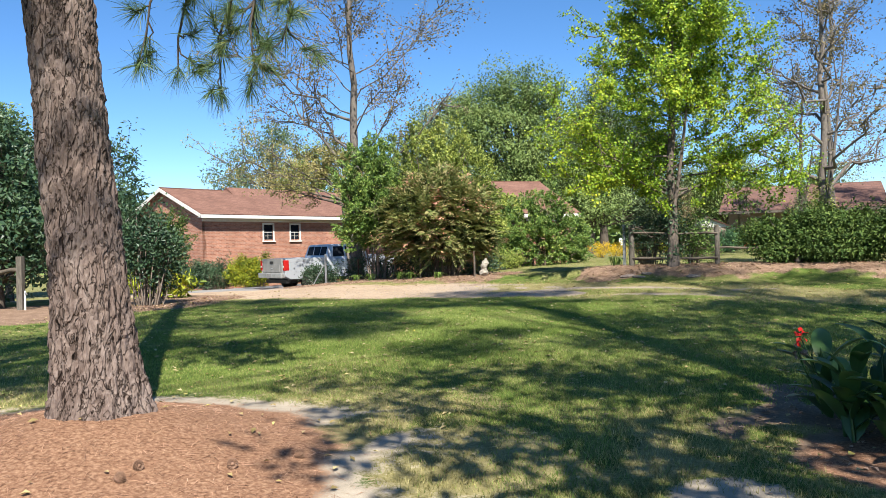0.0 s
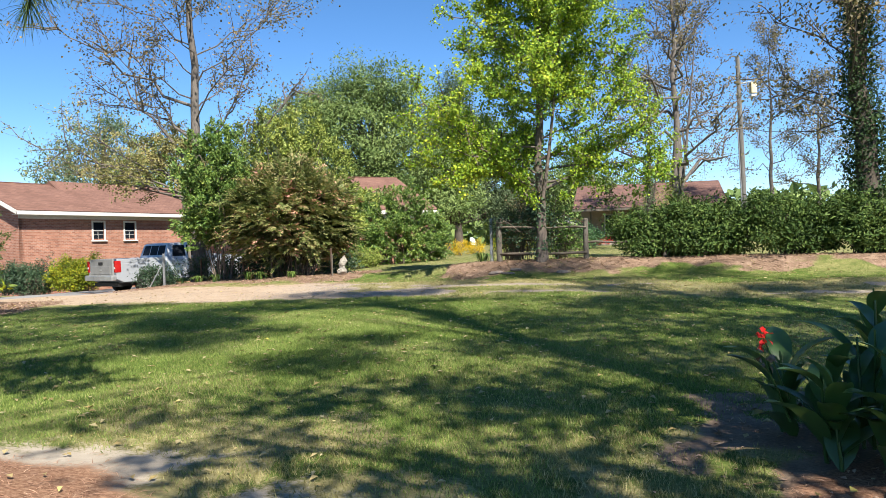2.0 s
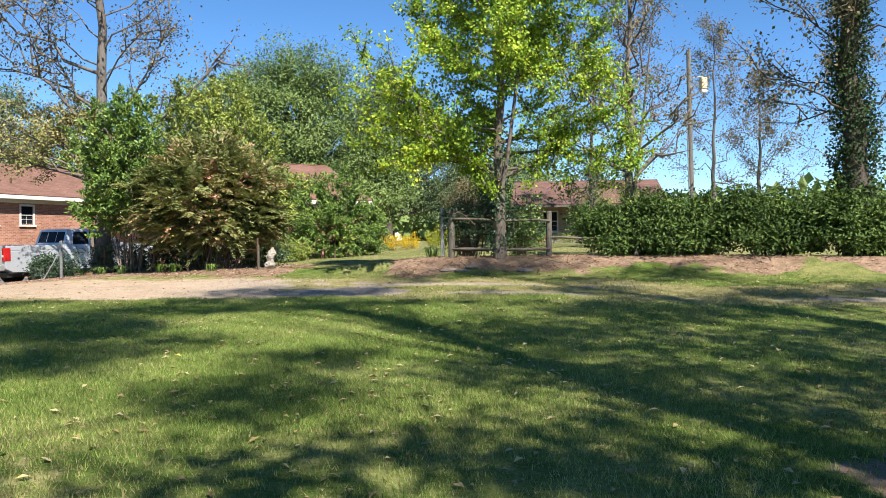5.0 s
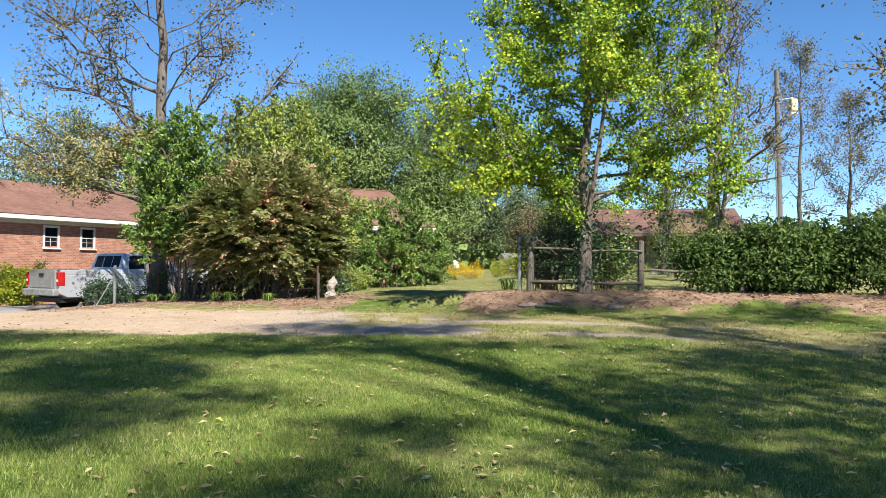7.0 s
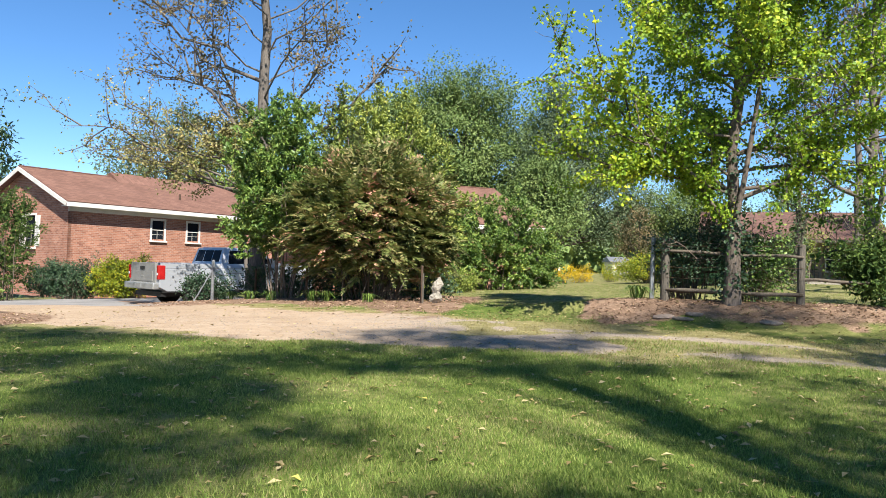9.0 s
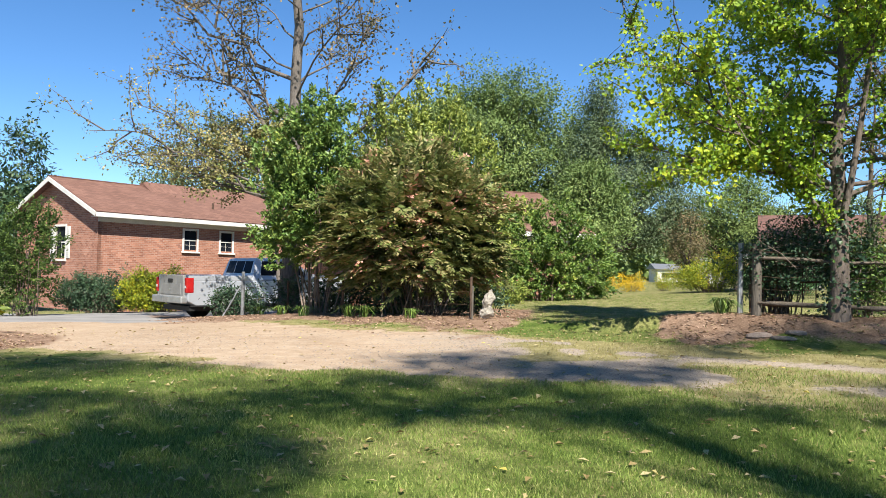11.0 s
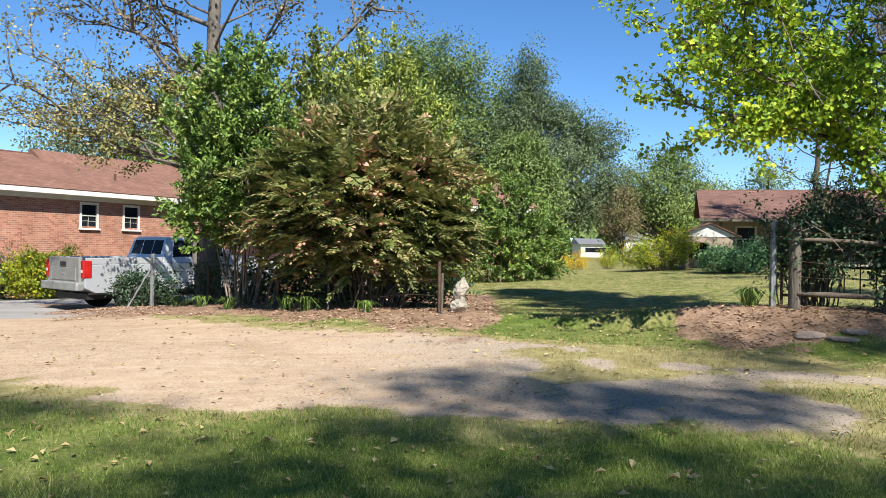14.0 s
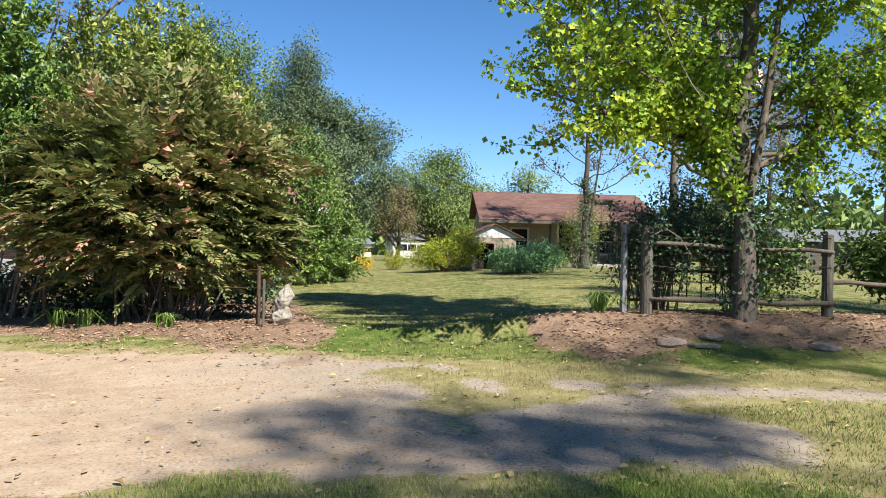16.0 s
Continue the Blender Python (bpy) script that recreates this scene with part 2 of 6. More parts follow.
L_CANNA = leafy("canna_leaf", (0.018, 0.05, 0.016), (0.038, 0.092, 0.026), (0.075, 0.15, 0.04), None, 0.9, 0.3, 0.3, 2.0, 0.4)
L_NEEDLE = leafy("pine_needle", (0.02, 0.045, 0.014), (0.05, 0.095, 0.03), (0.12, 0.17, 0.05), (0.35, 0.26, 0.06), 0.97, 0.2, 0.5, 2.0)
L_PETAL = leafy("red_petal", (0.40, 0.006, 0.004), (0.60, 0.012, 0.008), (0.72, 0.02, 0.012), None, 0.9, 0.3, 0.5, 2.0)
L_BLADE = leafy("grass_blade", (0.034, 0.068, 0.012), (0.14, 0.21, 0.042), (0.31, 0.36, 0.10), (0.50, 0.43, 0.20), 0.94, 0.4, 0.6, 0.45, 0.12)
L_DRYBLADE = leafy("dry_grass_blade", (0.09, 0.085, 0.028), (0.23, 0.205, 0.08), (0.40, 0.35, 0.16), (0.54, 0.46, 0.25), 0.92, 0.3, 0.6, 0.45, 0.15)
L_STRAW = leafy("pine_straw", (0.11, 0.05, 0.03), (0.29, 0.15, 0.09), (0.44, 0.26, 0.165), (0.58, 0.41, 0.29), 0.95, 0.1, 0.8, 1.2)
L_FALLEN = leafy("fallen_leaf", (0.11, 0.08, 0.03), (0.30, 0.22, 0.085), (0.47, 0.39, 0.21), (0.55, 0.46, 0.10), 0.93, 0.2, 0.6, 3.0)
L_LITTER = leafy("leaf_litter", (0.10, 0.055, 0.034), (0.31, 0.195, 0.13), (0.48, 0.33, 0.235), (0.58, 0.46, 0.35), 0.95, 0.1, 0.8, 3.0)


# ---- the lie of the land ----
def smooth(a, b, x):
    t = np.clip((x - a) / (b - a), 0, 1)
    return t * t * (3 - 2 * t)


def vnoise(x, y, scale, seed=0):
    """Smooth value noise, 0 to 1."""
    x, y = np.asarray(x, float) * scale, np.asarray(y, float) * scale
    i, j = np.floor(x), np.floor(y)
    u, v = x - i, y - j
    u, v = u * u * (3 - 2 * u), v * v * (3 - 2 * v)

    def h(a, b):
        s = np.sin(a * 127.1 + b * 311.7 + seed * 74.7) * 43758.5453
        return s - np.floor(s)
    return (h(i, j) * (1 - u) + h(i + 1, j) * u) * (1 - v) + (h(i, j + 1) * (1 - u) + h(i + 1, j + 1) * u) * v


def seg_dist(x, y, pts):
    """Distance to a polyline, and the signed side (positive to the far left of its run)."""
    best, side = np.full(np.shape(x), 1e9), np.zeros(np.shape(x))
    for (ax, ay), (bx, by) in zip(pts, pts[1:]):
        dx, dy = bx - ax, by - ay
        t = np.clip(((x - ax) * dx + (y - ay) * dy) / (dx * dx + dy * dy), 0, 1)
        d = np.hypot(x - ax - t * dx, y - ay - t * dy)
        s = np.sign(dx * (y - ay) - dy * (x - ax))
        side = np.where(d < best, s, side)
        best = np.minimum(d, best)
    return best, side


BERM = [(4.9, 21.6), (7.5, 20.5), (9.5, 19.4), (13.0, 17.6), (17.0, 15.6), (22.0, 13.0)]
LEFT_BED = [(-5.6, 29.6), (-1.8, 25.6), (1.1, 23.7)]
DRIVE = [(-30.0, 38.0), (-10.0, 27.0), (-6.0, 24.0), (-2.5, 20.9), (1.0, 19.3), (4.0, 17.9), (8.3, 15.1), (16.0, 11.5), (40.0, 0.0)]
PINE = (-1.15, 4.9)


def ground_z(x, y):
    x, y = np.asarray(x, float), np.asarray(y, float)
    cx, cy = np.clip(x, -24, 12.5), np.clip(y, -12, 46)
    z = -0.2307 - 0.0144 * cx + 0.0431 * cy + 0.00183 * cx * cy - 0.000744 * cy * cy
    d, s = seg_dist(x, y, BERM)
    z = z + 0.36 * np.where(s > 0, np.exp(-(d / 2.2) ** 2), np.exp(-(d / 0.85) ** 2))
    d, s = seg_dist(x, y, LEFT_BED)
    z = z + 0.14 * np.exp(-(d / 1.6) ** 2)
    z = z + 0.34 * np.exp(-((x - PINE[0]) ** 2 + (y - PINE[1] + 0.2) ** 2) / 1.5)
    z = z - 0.42 * np.exp(-((x + 6.0) ** 2 + (y - 32.5) ** 2) / 16)
    z = z + 0.05 * (vnoise(x, y, 0.5, 3) - 0.5) + 0.025 * (vnoise(x, y, 1.7, 4) - 0.5)
    pad = 0.14 * np.exp(-((x + 7.2) ** 2 + (y - 32.4) ** 2) / 7.0)
    return z + pad


def gz(x, y):
    return float(ground_z(x, y))


def masks(x, y):
    """How much of each soil lies at a place: drive, asphalt, bed litter, pine straw, bare sand, bare soil, worn turf
    and paler back lawn.
    """
    n1, n2 = vnoise(x, y, 0.9, 5) - 0.5, vnoise(x, y, 3.1, 6) - 0.5
    d, s = seg_dist(x, y, DRIVE)
    half = np.interp(x, [-10, -4, 0, 2.2, 3.6, 6, 12], [3.2, 2.5, 2.3, 1.85, 1.2, 0.95, 0.8])
    drive = 1 - smooth(-0.35, 0.35, d - half + n1 * 0.8 + n2 * 0.45)
    patch = smooth(0.35, 0.7, vnoise(x, y, 0.55, 8) * 0.7 + vnoise(x, y, 2.2, 9) * 0.3)
    track = np.exp(-((np.abs(d) - 0.75) / 0.33) ** 2)
    drive = drive * np.where(x > 2.4, 1 - smooth(2.4, 4.2, x) * (1 - np.clip(0.25 * patch + 0.75 * track, 0, 1)), 1)
    island = smooth(0.47, 0.6, vnoise(x, y, 0.75, 91) * 0.65 + vnoise(x, y, 2.6, 92) * 0.35) * smooth(0.6, 2.2, x)
    drive = drive * (1 - 0.85 * island)
    worn = (1 - smooth(0.0, 1.05, d - half + n1 * 1.4 + n2 * 0.5)) * smooth(-9, -5, x + 0 * y)
    worn = np.maximum(worn, 0.8 * (1 - smooth(5.5, 9.5, y + 3 * n1)) * smooth(0.4, 0.6, vnoise(x, y, 0.7, 71) * 0.6 + vnoise(x, y, 2.4, 72) * 0.4))
    # not wear: paler turf colour from y 21.5 on, to brighten the back lawn
    worn = np.maximum(worn, 0.5 * smooth(21.5, 24.5, y + 2 * n1))
    asphalt = smooth(-0.5, 0.5, (y - 26.6) + (x + 6.0) * 0.15 + n1 * 0.9) * smooth(-0.3, 0.3, -x - 4.6 + (y - 27) * 0.18 + n1 * 0.5)
    asphalt = asphalt * smooth(-0.4, 0.4, 41 - y - 0.75 * (x + 10)) * smooth(-30, -29, x)
    d, s = seg_dist(x, y, LEFT_BED)
    litter = np.where(s > 0, 1 - smooth(5.5, 6.5, d + n1), 1 - smooth(0.7, 2.6, d + n1 * 1.8 + n2 * 0.9))
    litter = litter * smooth(-0.3, 0.6, 2.1 - x + (y - 24) * 0.12)
    d, s = seg_dist(x, y, BERM)
    l2 = np.where(s > 0, 1 - smooth(0.5, 1.3, d + n1), 1 - smooth(0.3, 1.45, d + n1 * 1.4 + n2 * 0.9))
    litter = np.maximum(litter, l2)
    l3 = 1 - smooth(2.8, 3.6, np.hypot(x + 8.6, (y - 18.6) * 0.7) + n1)
    litter = np.maximum(litter, l3)
    straw = 1 - smooth(-0.25, 0.25, np.hypot((x + 1.3) / 2.1, (y - 4.4) / 1.75) - 1 + n1 * 0.22 + n2 * 0.1)
    straw = np.maximum(straw, (1 - smooth(0.7, 1.2, np.hypot((x - 5.2) / 1.25, (y - 4.7) / 0.85) + n1 * 0.4)))
    sand = 1 - smooth(-0.3, 0.5, np.hypot((x + 1.15) / 2.45, (y - 4.4) / 2.0) - 1 + n1 * 0.5)
    sand = np.maximum(sand, 1 - smooth(0.6, 1.3, np.hypot((x - 3.2) / 0.34, (y - 4.0) / 0.26) + n1 * 0.8))
    sand = np.clip(sand, 0, 1) * smooth(0.3, 0.55, vnoise(x, y, 1.4, 12) + 0.25)
    soil = 1 - smooth(0.6, 1.15, np.hypot((x - 4.65) / 0.85, (y - 5.75) / 1.2) + n1 * 0.9 + n2 * 0.5)
    soil = soil * smooth(0.25, 0.5, vnoise(x, y, 1.9, 14) * 0.6 + vnoise(x, y, 5.0, 15) * 0.4)
    return [np.clip(q, 0, 1) for q in (drive, asphalt, litter, straw, sand, soil, worn)]


def mesh_np(name, verts, faces, smooth_shade=False):
    me = bpy.data.meshes.new(name)
    verts, faces = np.asarray(verts, np.float32), np.asarray(faces, np.int32)
    k = faces.shape[1]
    me.vertices.add(len(verts))
    me.vertices.foreach_set("co", verts.ravel())
    me.loops.add(faces.size)
    me.loops.foreach_set("vertex_index", faces.ravel())
    me.polygons.add(len(faces))
    me.polygons.foreach_set("loop_start", np.arange(0, faces.size, k, dtype=np.int32))
    me.update(calc_edges=True)
    me.polygons.foreach_set("use_smooth", np.full(len(faces), smooth_shade))
    me.validate()
    return me


def add(name, me, material, parent=None, label=""):
    me.materials.append(material)
    ob = new(name, me)
    if parent is not None:
        ob.parent = parent
    return tagged(ob, label)


def thing(name, at, label, category, group="", kind="", turn=0.0):
    ob = new(name)
    ob.matrix_world = pose(at[0], at[1], at[2], 0, 0, turn)
    return tagged(ob, label, category, group, kind)


def part(name, bm, material, parent, label="", bevel=0.0):
    if bevel:
        bmesh.ops.bevel(bm, geom=[e for e in bm.edges if e.is_manifold and e.calc_face_angle(0) > 0.6], offset=bevel, segments=2, profile=0.6, affect="EDGES")
    me = bpy.data.meshes.new(name)
    bm.to_mesh(me)
    bm.free()
    return add(name, me, material, parent, label)


def box(bm, x0, y0, z0, x1, y1, z1, m=None):
    r = bmesh.ops.create_cube(bm, size=1, matrix=(m or Matrix()) @ Matrix.Translation(((x0 + x1) / 2, (y0 + y1) / 2, (z0 + z1) / 2)) @ Matrix.Diagonal((x1 - x0, y1 - y0, z1 - z0, 1)))
    return r


def boxed(x0, y0, z0, x1, y1, z1, m=None):
    bm = bmesh.new()
    box(bm, x0, y0, z0, x1, y1, z1, m)
    return bm


def cyl(bm, a, b, r0, r1=None, n=12):
    a, b = Vector(a), Vector(b)
    q = (b - a).to_track_quat("Z", "Y").to_matrix().to_4x4()
    bmesh.ops.create_cone(bm, cap_ends=True, segments=n, radius1=r0, radius2=r0 if r1 is None else r1, depth=(b - a).length, matrix=Matrix.Translation((a + b) / 2) @ q)
    return bm


def prism(outline, y0, y1):
    """A closed outline in x and z, drawn out from y0 to y1."""
    bm = bmesh.new()
    a = [bm.verts.new((x, y0, z)) for x, z in outline]
    b = [bm.verts.new((x, y1, z)) for x, z in outline]
    bm.faces.new(a)
    bm.faces.new(list(reversed(b)))
    for i in range(len(a)):
        j = (i + 1) % len(a)
        bm.faces.new((a[j], a[i], b[i], b[j]))
    bmesh.ops.recalc_face_normals(bm, faces=bm.faces)
    bmesh.ops.triangulate(bm, faces=[f for f in bm.faces if len(f.verts) > 4])
    return bm


def tubes(paths, most=6):
    """Tapered tubes along paths of (points, radii); thin ones have fewer sides."""
    V, F, at = [], [], 0
    for pts, rad in paths:
        sides = most if max(rad) > 0.02 else 3 if max(rad) < 0.0085 else min(4, most)
        pts, rad = np.asarray(pts, float), np.asarray(rad, float)
        tan = np.gradient(pts, axis=0)
        tan /= np.linalg.norm(tan, axis=1, keepdims=True) + 1e-9
        ref = np.where(np.abs(tan[:, 2:3]) > 0.9, [[1.0, 0, 0]], [[0, 0, 1.0]])
        s = np.cross(tan, ref)
        s /= np.linalg.norm(s, axis=1, keepdims=True) + 1e-9
        w = np.cross(s, tan)
        a = np.arange(sides) * 2 * np.pi / sides
        ring = pts[:, None] + rad[:, None, None] * (np.cos(a)[None, :, None] * s[:, None] + np.sin(a)[None, :, None] * w[:, None])
        V.append(ring.reshape(-1, 3))
        k = len(pts)
        i, j = np.meshgrid(np.arange(k - 1), np.arange(sides), indexing="ij")
        p, q = at + i * sides + j, at + i * sides + (j + 1) % sides
        F.append(np.stack([p, q, q + sides, p + sides], -1).reshape(-1, 4))
        at += k * sides
    return np.concatenate(V), np.concatenate(F)


def unit(v):
    return v / (np.linalg.norm(v, axis=-1, keepdims=True) + 1e-9)


def leaves(centres, radii, per, size, flat=0.8, aspect=0.55, droop=0.15, upward=0.6, spray=0.0):
    """Leaf blades strewn about twig ends: four corners each, folded a little at the rib."""
    c, r = np.repeat(np.asarray(centres, float), per, 0), np.repeat(np.asarray(radii, float), per)
    n = len(c)
    off = rng.normal(size=(n, 3)) * 0.5
    off[:, 2] *= flat
    p = c + off * r[:, None]
    d = unit(off + rng.normal(size=(n, 3)) * 0.7 - [0, 0, droop])
    if spray:
        k = len(centres)
        way = unit(unit(np.asarray(centres, float) - np.mean(centres, 0) * [1, 1, 0.6]) + rng.normal(size=(k, 3)) * 0.35 + [0, 0, 0.25])
        way = np.repeat(way, per, 0)
        u = rng.uniform(-0.6, 1.0, n)[:, None]
        p = c + way * u * r[:, None] * spray - np.array([0, 0, 0.25]) * (u ** 2) * r[:, None] * spray + off * r[:, None] * 0.25
        d = unit(way * 0.7 + rng.normal(size=(n, 3)) * 0.55 - [0, 0, droop])
    out = unit(c - c.mean(0))
    nrm = unit(rng.normal(size=(n, 3)) * 0.42 + out * 0.6 + unit(off) * 1.2 + [0, 0, upward * 1.5])
    s = unit(np.cross(d, nrm))
    nn = np.cross(s, d)
    ln = size * rng.uniform(0.6, 1.35, n)[:, None]
    mid = p + d * ln * 0.5
    V = np.stack([p, mid + s * ln * aspect * 0.5 + nn * ln * 0.08, p + d * ln - nn * ln * 0.06, mid - s * ln * aspect * 0.5 + nn * ln * 0.08], 1)
    return V.reshape(-1, 3), np.arange(n * 4).reshape(-1, 4)


def path_to(a, b, sag=0.0, k=6, wob=0.1):
    a, b = np.asarray(a, float), np.asarray(b, float)
    t = np.linspace(0, 1, k)[:, None]
    ln = np.linalg.norm(b - a)
    p = a + (b - a) * t
    p[:, 2] += sag * ln * (t[:, 0] * (1 - t[:, 0])) * 4
    p[1:-1] += rng.normal(size=(k - 2, 3)) * wob * ln * 0.12
    return p


def lobe_points(lobes, n, hollow=0.45, rough=0.25):
    """Twig ends in the outer part of a crown made of several uneven lobes (x, y, z, rx, ry, rz)."""
    lobes = np.asarray(lobes, float)
    w = (lobes[:, 3] * lobes[:, 4] * lobes[:, 5]) ** 0.67
    pick = rng.choice(len(lobes), n, p=w / w.sum())
    d = unit(rng.normal(size=(n, 3)))
    bumpy = 1 + rough * (np.sin(d[:, 0] * 5 + pick * 1.7) * np.cos(d[:, 1] * 4.3 + pick) + 0.8 * np.sin(d[:, 2] * 6 + d[:, 0] * 7 + pick * 2.1))
    r = rng.uniform(hollow, 1, n) ** 0.6 * bumpy
    return lobes[pick, :3] + d * lobes[pick, 3:6] * r[:, None]


def lobed_plant(name, base, lobes, n, per, size, twig_r, leaf_m, bark_m, label, category, group="", stems=5, stem_r=0.05, single=False, flat=0.8, aspect=0.5, hollow=0.45, rough=0.22, cut=0.05, limb_share=0.12, upward=0.6, crown_label="", spray=0.0):
    """A shrub or a round-crowned tree: lobes are relative to the base."""
    x, y = base
    z = gz(x, y)
    ob = thing(name, (x, y, z), label, category, group)
    c = lobe_points(lobes, n, hollow, rough)
    c = c[c[:, 2] > cut]
    lob = np.asarray(lobes, float)
    top = lob[np.argmax(lob[:, 2])][:3]
    P = []
    if single:
        h = top[2]
        k = np.linspace(0, 1, 8)
        tr = np.stack([top[0] * k ** 1.5, top[1] * k ** 1.5, h * k - 0.1 * (k == 0)], 1)
        tr[1:-1, :2] += rng.normal(size=(6, 2)) * 0.02 * h * 0.3
        P.append((tr, stem_r * (1.15 - 1.0 * k) + 0.01 + stem_r * 0.5 * np.exp(-k * 14)))
        for q in c[rng.choice(len(c), max(3, int(len(c) * limb_share)), replace=False)]:
            f = np.clip(0.85 * q[2] / h - 0.15 - 0.25 * np.hypot(*(q[:2] - tr[4, :2])) / h, 0.15, 0.95)
            st = np.array([np.interp(f, k, tr[:, i]) for i in range(3)])
            P.append((path_to(st, q, 0.05), np.linspace(stem_r * 0.32 * (1.1 - f), 0.008, 6)))
    else:
        for q in c[rng.choice(len(c), max(stems, int(len(c) * limb_share)), replace=False)]:
            st = np.array([rng.normal() * 0.12 + q[0] * 0.25, rng.normal() * 0.12 + q[1] * 0.25, -0.05])
            P.append((path_to(st, q, 0.12), np.linspace(stem_r, 0.006, 6)))
    v, f = tubes(P, 7 if single else 5)
    add("trunk", mesh_np("trunk", v, f, True), bark_m, ob)
    v, f = leaves(c, np.full(len(c), twig_r) * rng.uniform(0.7, 1.3, len(c)), per, size, flat, aspect, upward=upward, spray=spray)
    v[:, 2] = np.maximum(v[:, 2], 0.02)
    add("crown" if single else "foliage", mesh_np("crown", v, f), leaf_m, ob, crown_label)
    return ob


def limb_tree(name, base, height, r0, leaf_m, bark_m, label, limbs=26, h0=0.2, h1=0.97, reach=(3.6, 0.8), lift=(0.3, 0.9), subs=5, per=14, size=0.09, twig_r=0.3, flat=0.5, lean=(0, 0), aspect=0.9, group="", density=1.0, wob=0.25, start_az=0.0, ivy=None, droop=0.15, fork=False, bow=-0.06, limb_r=0.24, inner=0.3, sleeve=0, boughs=()):
    """A tree with a leading trunk, rising limbs and side twigs that carry the leaves."""
    x, y = base
    z = gz(x, y)
    ob = thing(name, (x, y, z), label, "tree", group)
    k = np.linspace(0, 1, 14)
    tr = np.stack([lean[0] * k, lean[1] * k, height * k - 0.15 * (k == 0)], 1)
    tr[2:-1, :2] += rng.normal(size=(11, 2)) * r0 * 0.3
    P = [(tr, r0 * (1 - 0.93 * k ** 0.9) + r0 * 0.35 * np.exp(-k * 30))]
    if fork:
        t2 = np.stack([0.02 + 0.75 * k ** 0.8, -0.05 - 0.25 * k, height * 0.13 + (height * 0.55) * k], 1)
        P.append((t2, r0 * 0.4 * (1 - 0.9 * k)))
    C, R = [], []
    for i in range(limbs + len(boughs)):
        if i < limbs:
            f = h0 + (h1 - h0) * ((i + 0.5) / limbs) ** 0.9
            st = np.array([np.interp(f, k, tr[:, j]) for j in range(3)])
            az = start_az + i * 2.39996 + rng.normal() * 0.3
            e = lift[0] + (lift[1] - lift[0]) * i / limbs + rng.normal() * 0.1
            g = (f - h0) / (h1 - h0)
            ln = (reach[0] + (reach[1] - reach[0]) * g) * rng.uniform(0.7, 1.15)
            end = st + ln * np.array([math.cos(az) * math.cos(e), math.sin(az) * math.cos(e), math.sin(e)])
            p = path_to(st, end, bow, 7, wob)
            rl = max(0.012, r0 * limb_r * (1.05 - f))
        else:
            high, end, rl, arch = boughs[i - limbs]
            st, end = np.array([np.interp(high / height, k, tr[:, j]) for j in range(3)]), np.array(end)
            ln = np.linalg.norm(end - st) * 0.8
            p = path_to(st, end, arch, 7, wob)
        P.append((p, np.linspace(rl, 0.008, 7)))
        for q in range(subs):
            u = rng.uniform(inner, 1.0)
            s0 = np.array([np.interp(u, np.linspace(0, 1, 7), p[:, j]) for j in range(3)])
            dv = unit(unit(end - st) * 0.7 + rng.normal(size=3) * 0.55 + [0, 0, 0.15])
            e2 = s0 + dv * ln * rng.uniform(0.18, 0.42)
            sp = path_to(s0, e2, -0.04, 5, wob)
            P.append((sp, np.linspace(rl * 0.45 + 0.004, 0.005, 5)))
            for s2 in range(3):
                b0 = sp[1 + s2]
                b1 = b0 + unit(unit(dv) * 0.6 + rng.normal(size=3) * 0.6) * ln * rng.uniform(0.08, 0.2)
                P.append((path_to(b0, b1, -0.03, 4, wob), np.linspace(0.006, 0.003, 4)))
                if rng.random() < density:
                    C += [b0, b1]
                    R += [twig_r * 0.7, twig_r]
            if rng.random() < density:
                C += [sp[4]]
                R += [twig_r]
        if rng.random() < density:
            C += [p[5], p[6]]
            R += [twig_r, twig_r]
        for u in np.linspace(0.15, 1.0, sleeve):
            C.append(np.array([np.interp(u, np.linspace(0, 1, 7), p[:, j]) for j in range(3)]))
            R.append(twig_r * 0.8)
    v, f = tubes(P, 8)
    add("trunk", mesh_np("trunk", v, f, True), bark_m, ob)
    if C:
        v, f = leaves(C, R, per, size, flat, aspect, droop)
        add("crown", mesh_np("crown", v, f), leaf_m, ob)
    if ivy:
        top, rad, n, m = ivy
        hh = rng.uniform(0.1, top, n)
        a = rng.uniform(0, 2 * np.pi, n)
        rr = rad * (1.1 - 0.5 * hh / top) * rng.uniform(0.7, 1.1, n)
        cx, cy = np.interp(hh / height, k, tr[:, 0]), np.interp(hh / height, k, tr[:, 1])
        v, f = leaves(np.stack([cx + rr * np.cos(a), cy + rr * np.sin(a), hh], 1), np.full(n, 0.2), 16, 0.07, 0.9, 0.8)
        add("ivy", mesh_np("ivy", v, f), m, ob, "climbing ivy leaves on the trunk")
    return ob


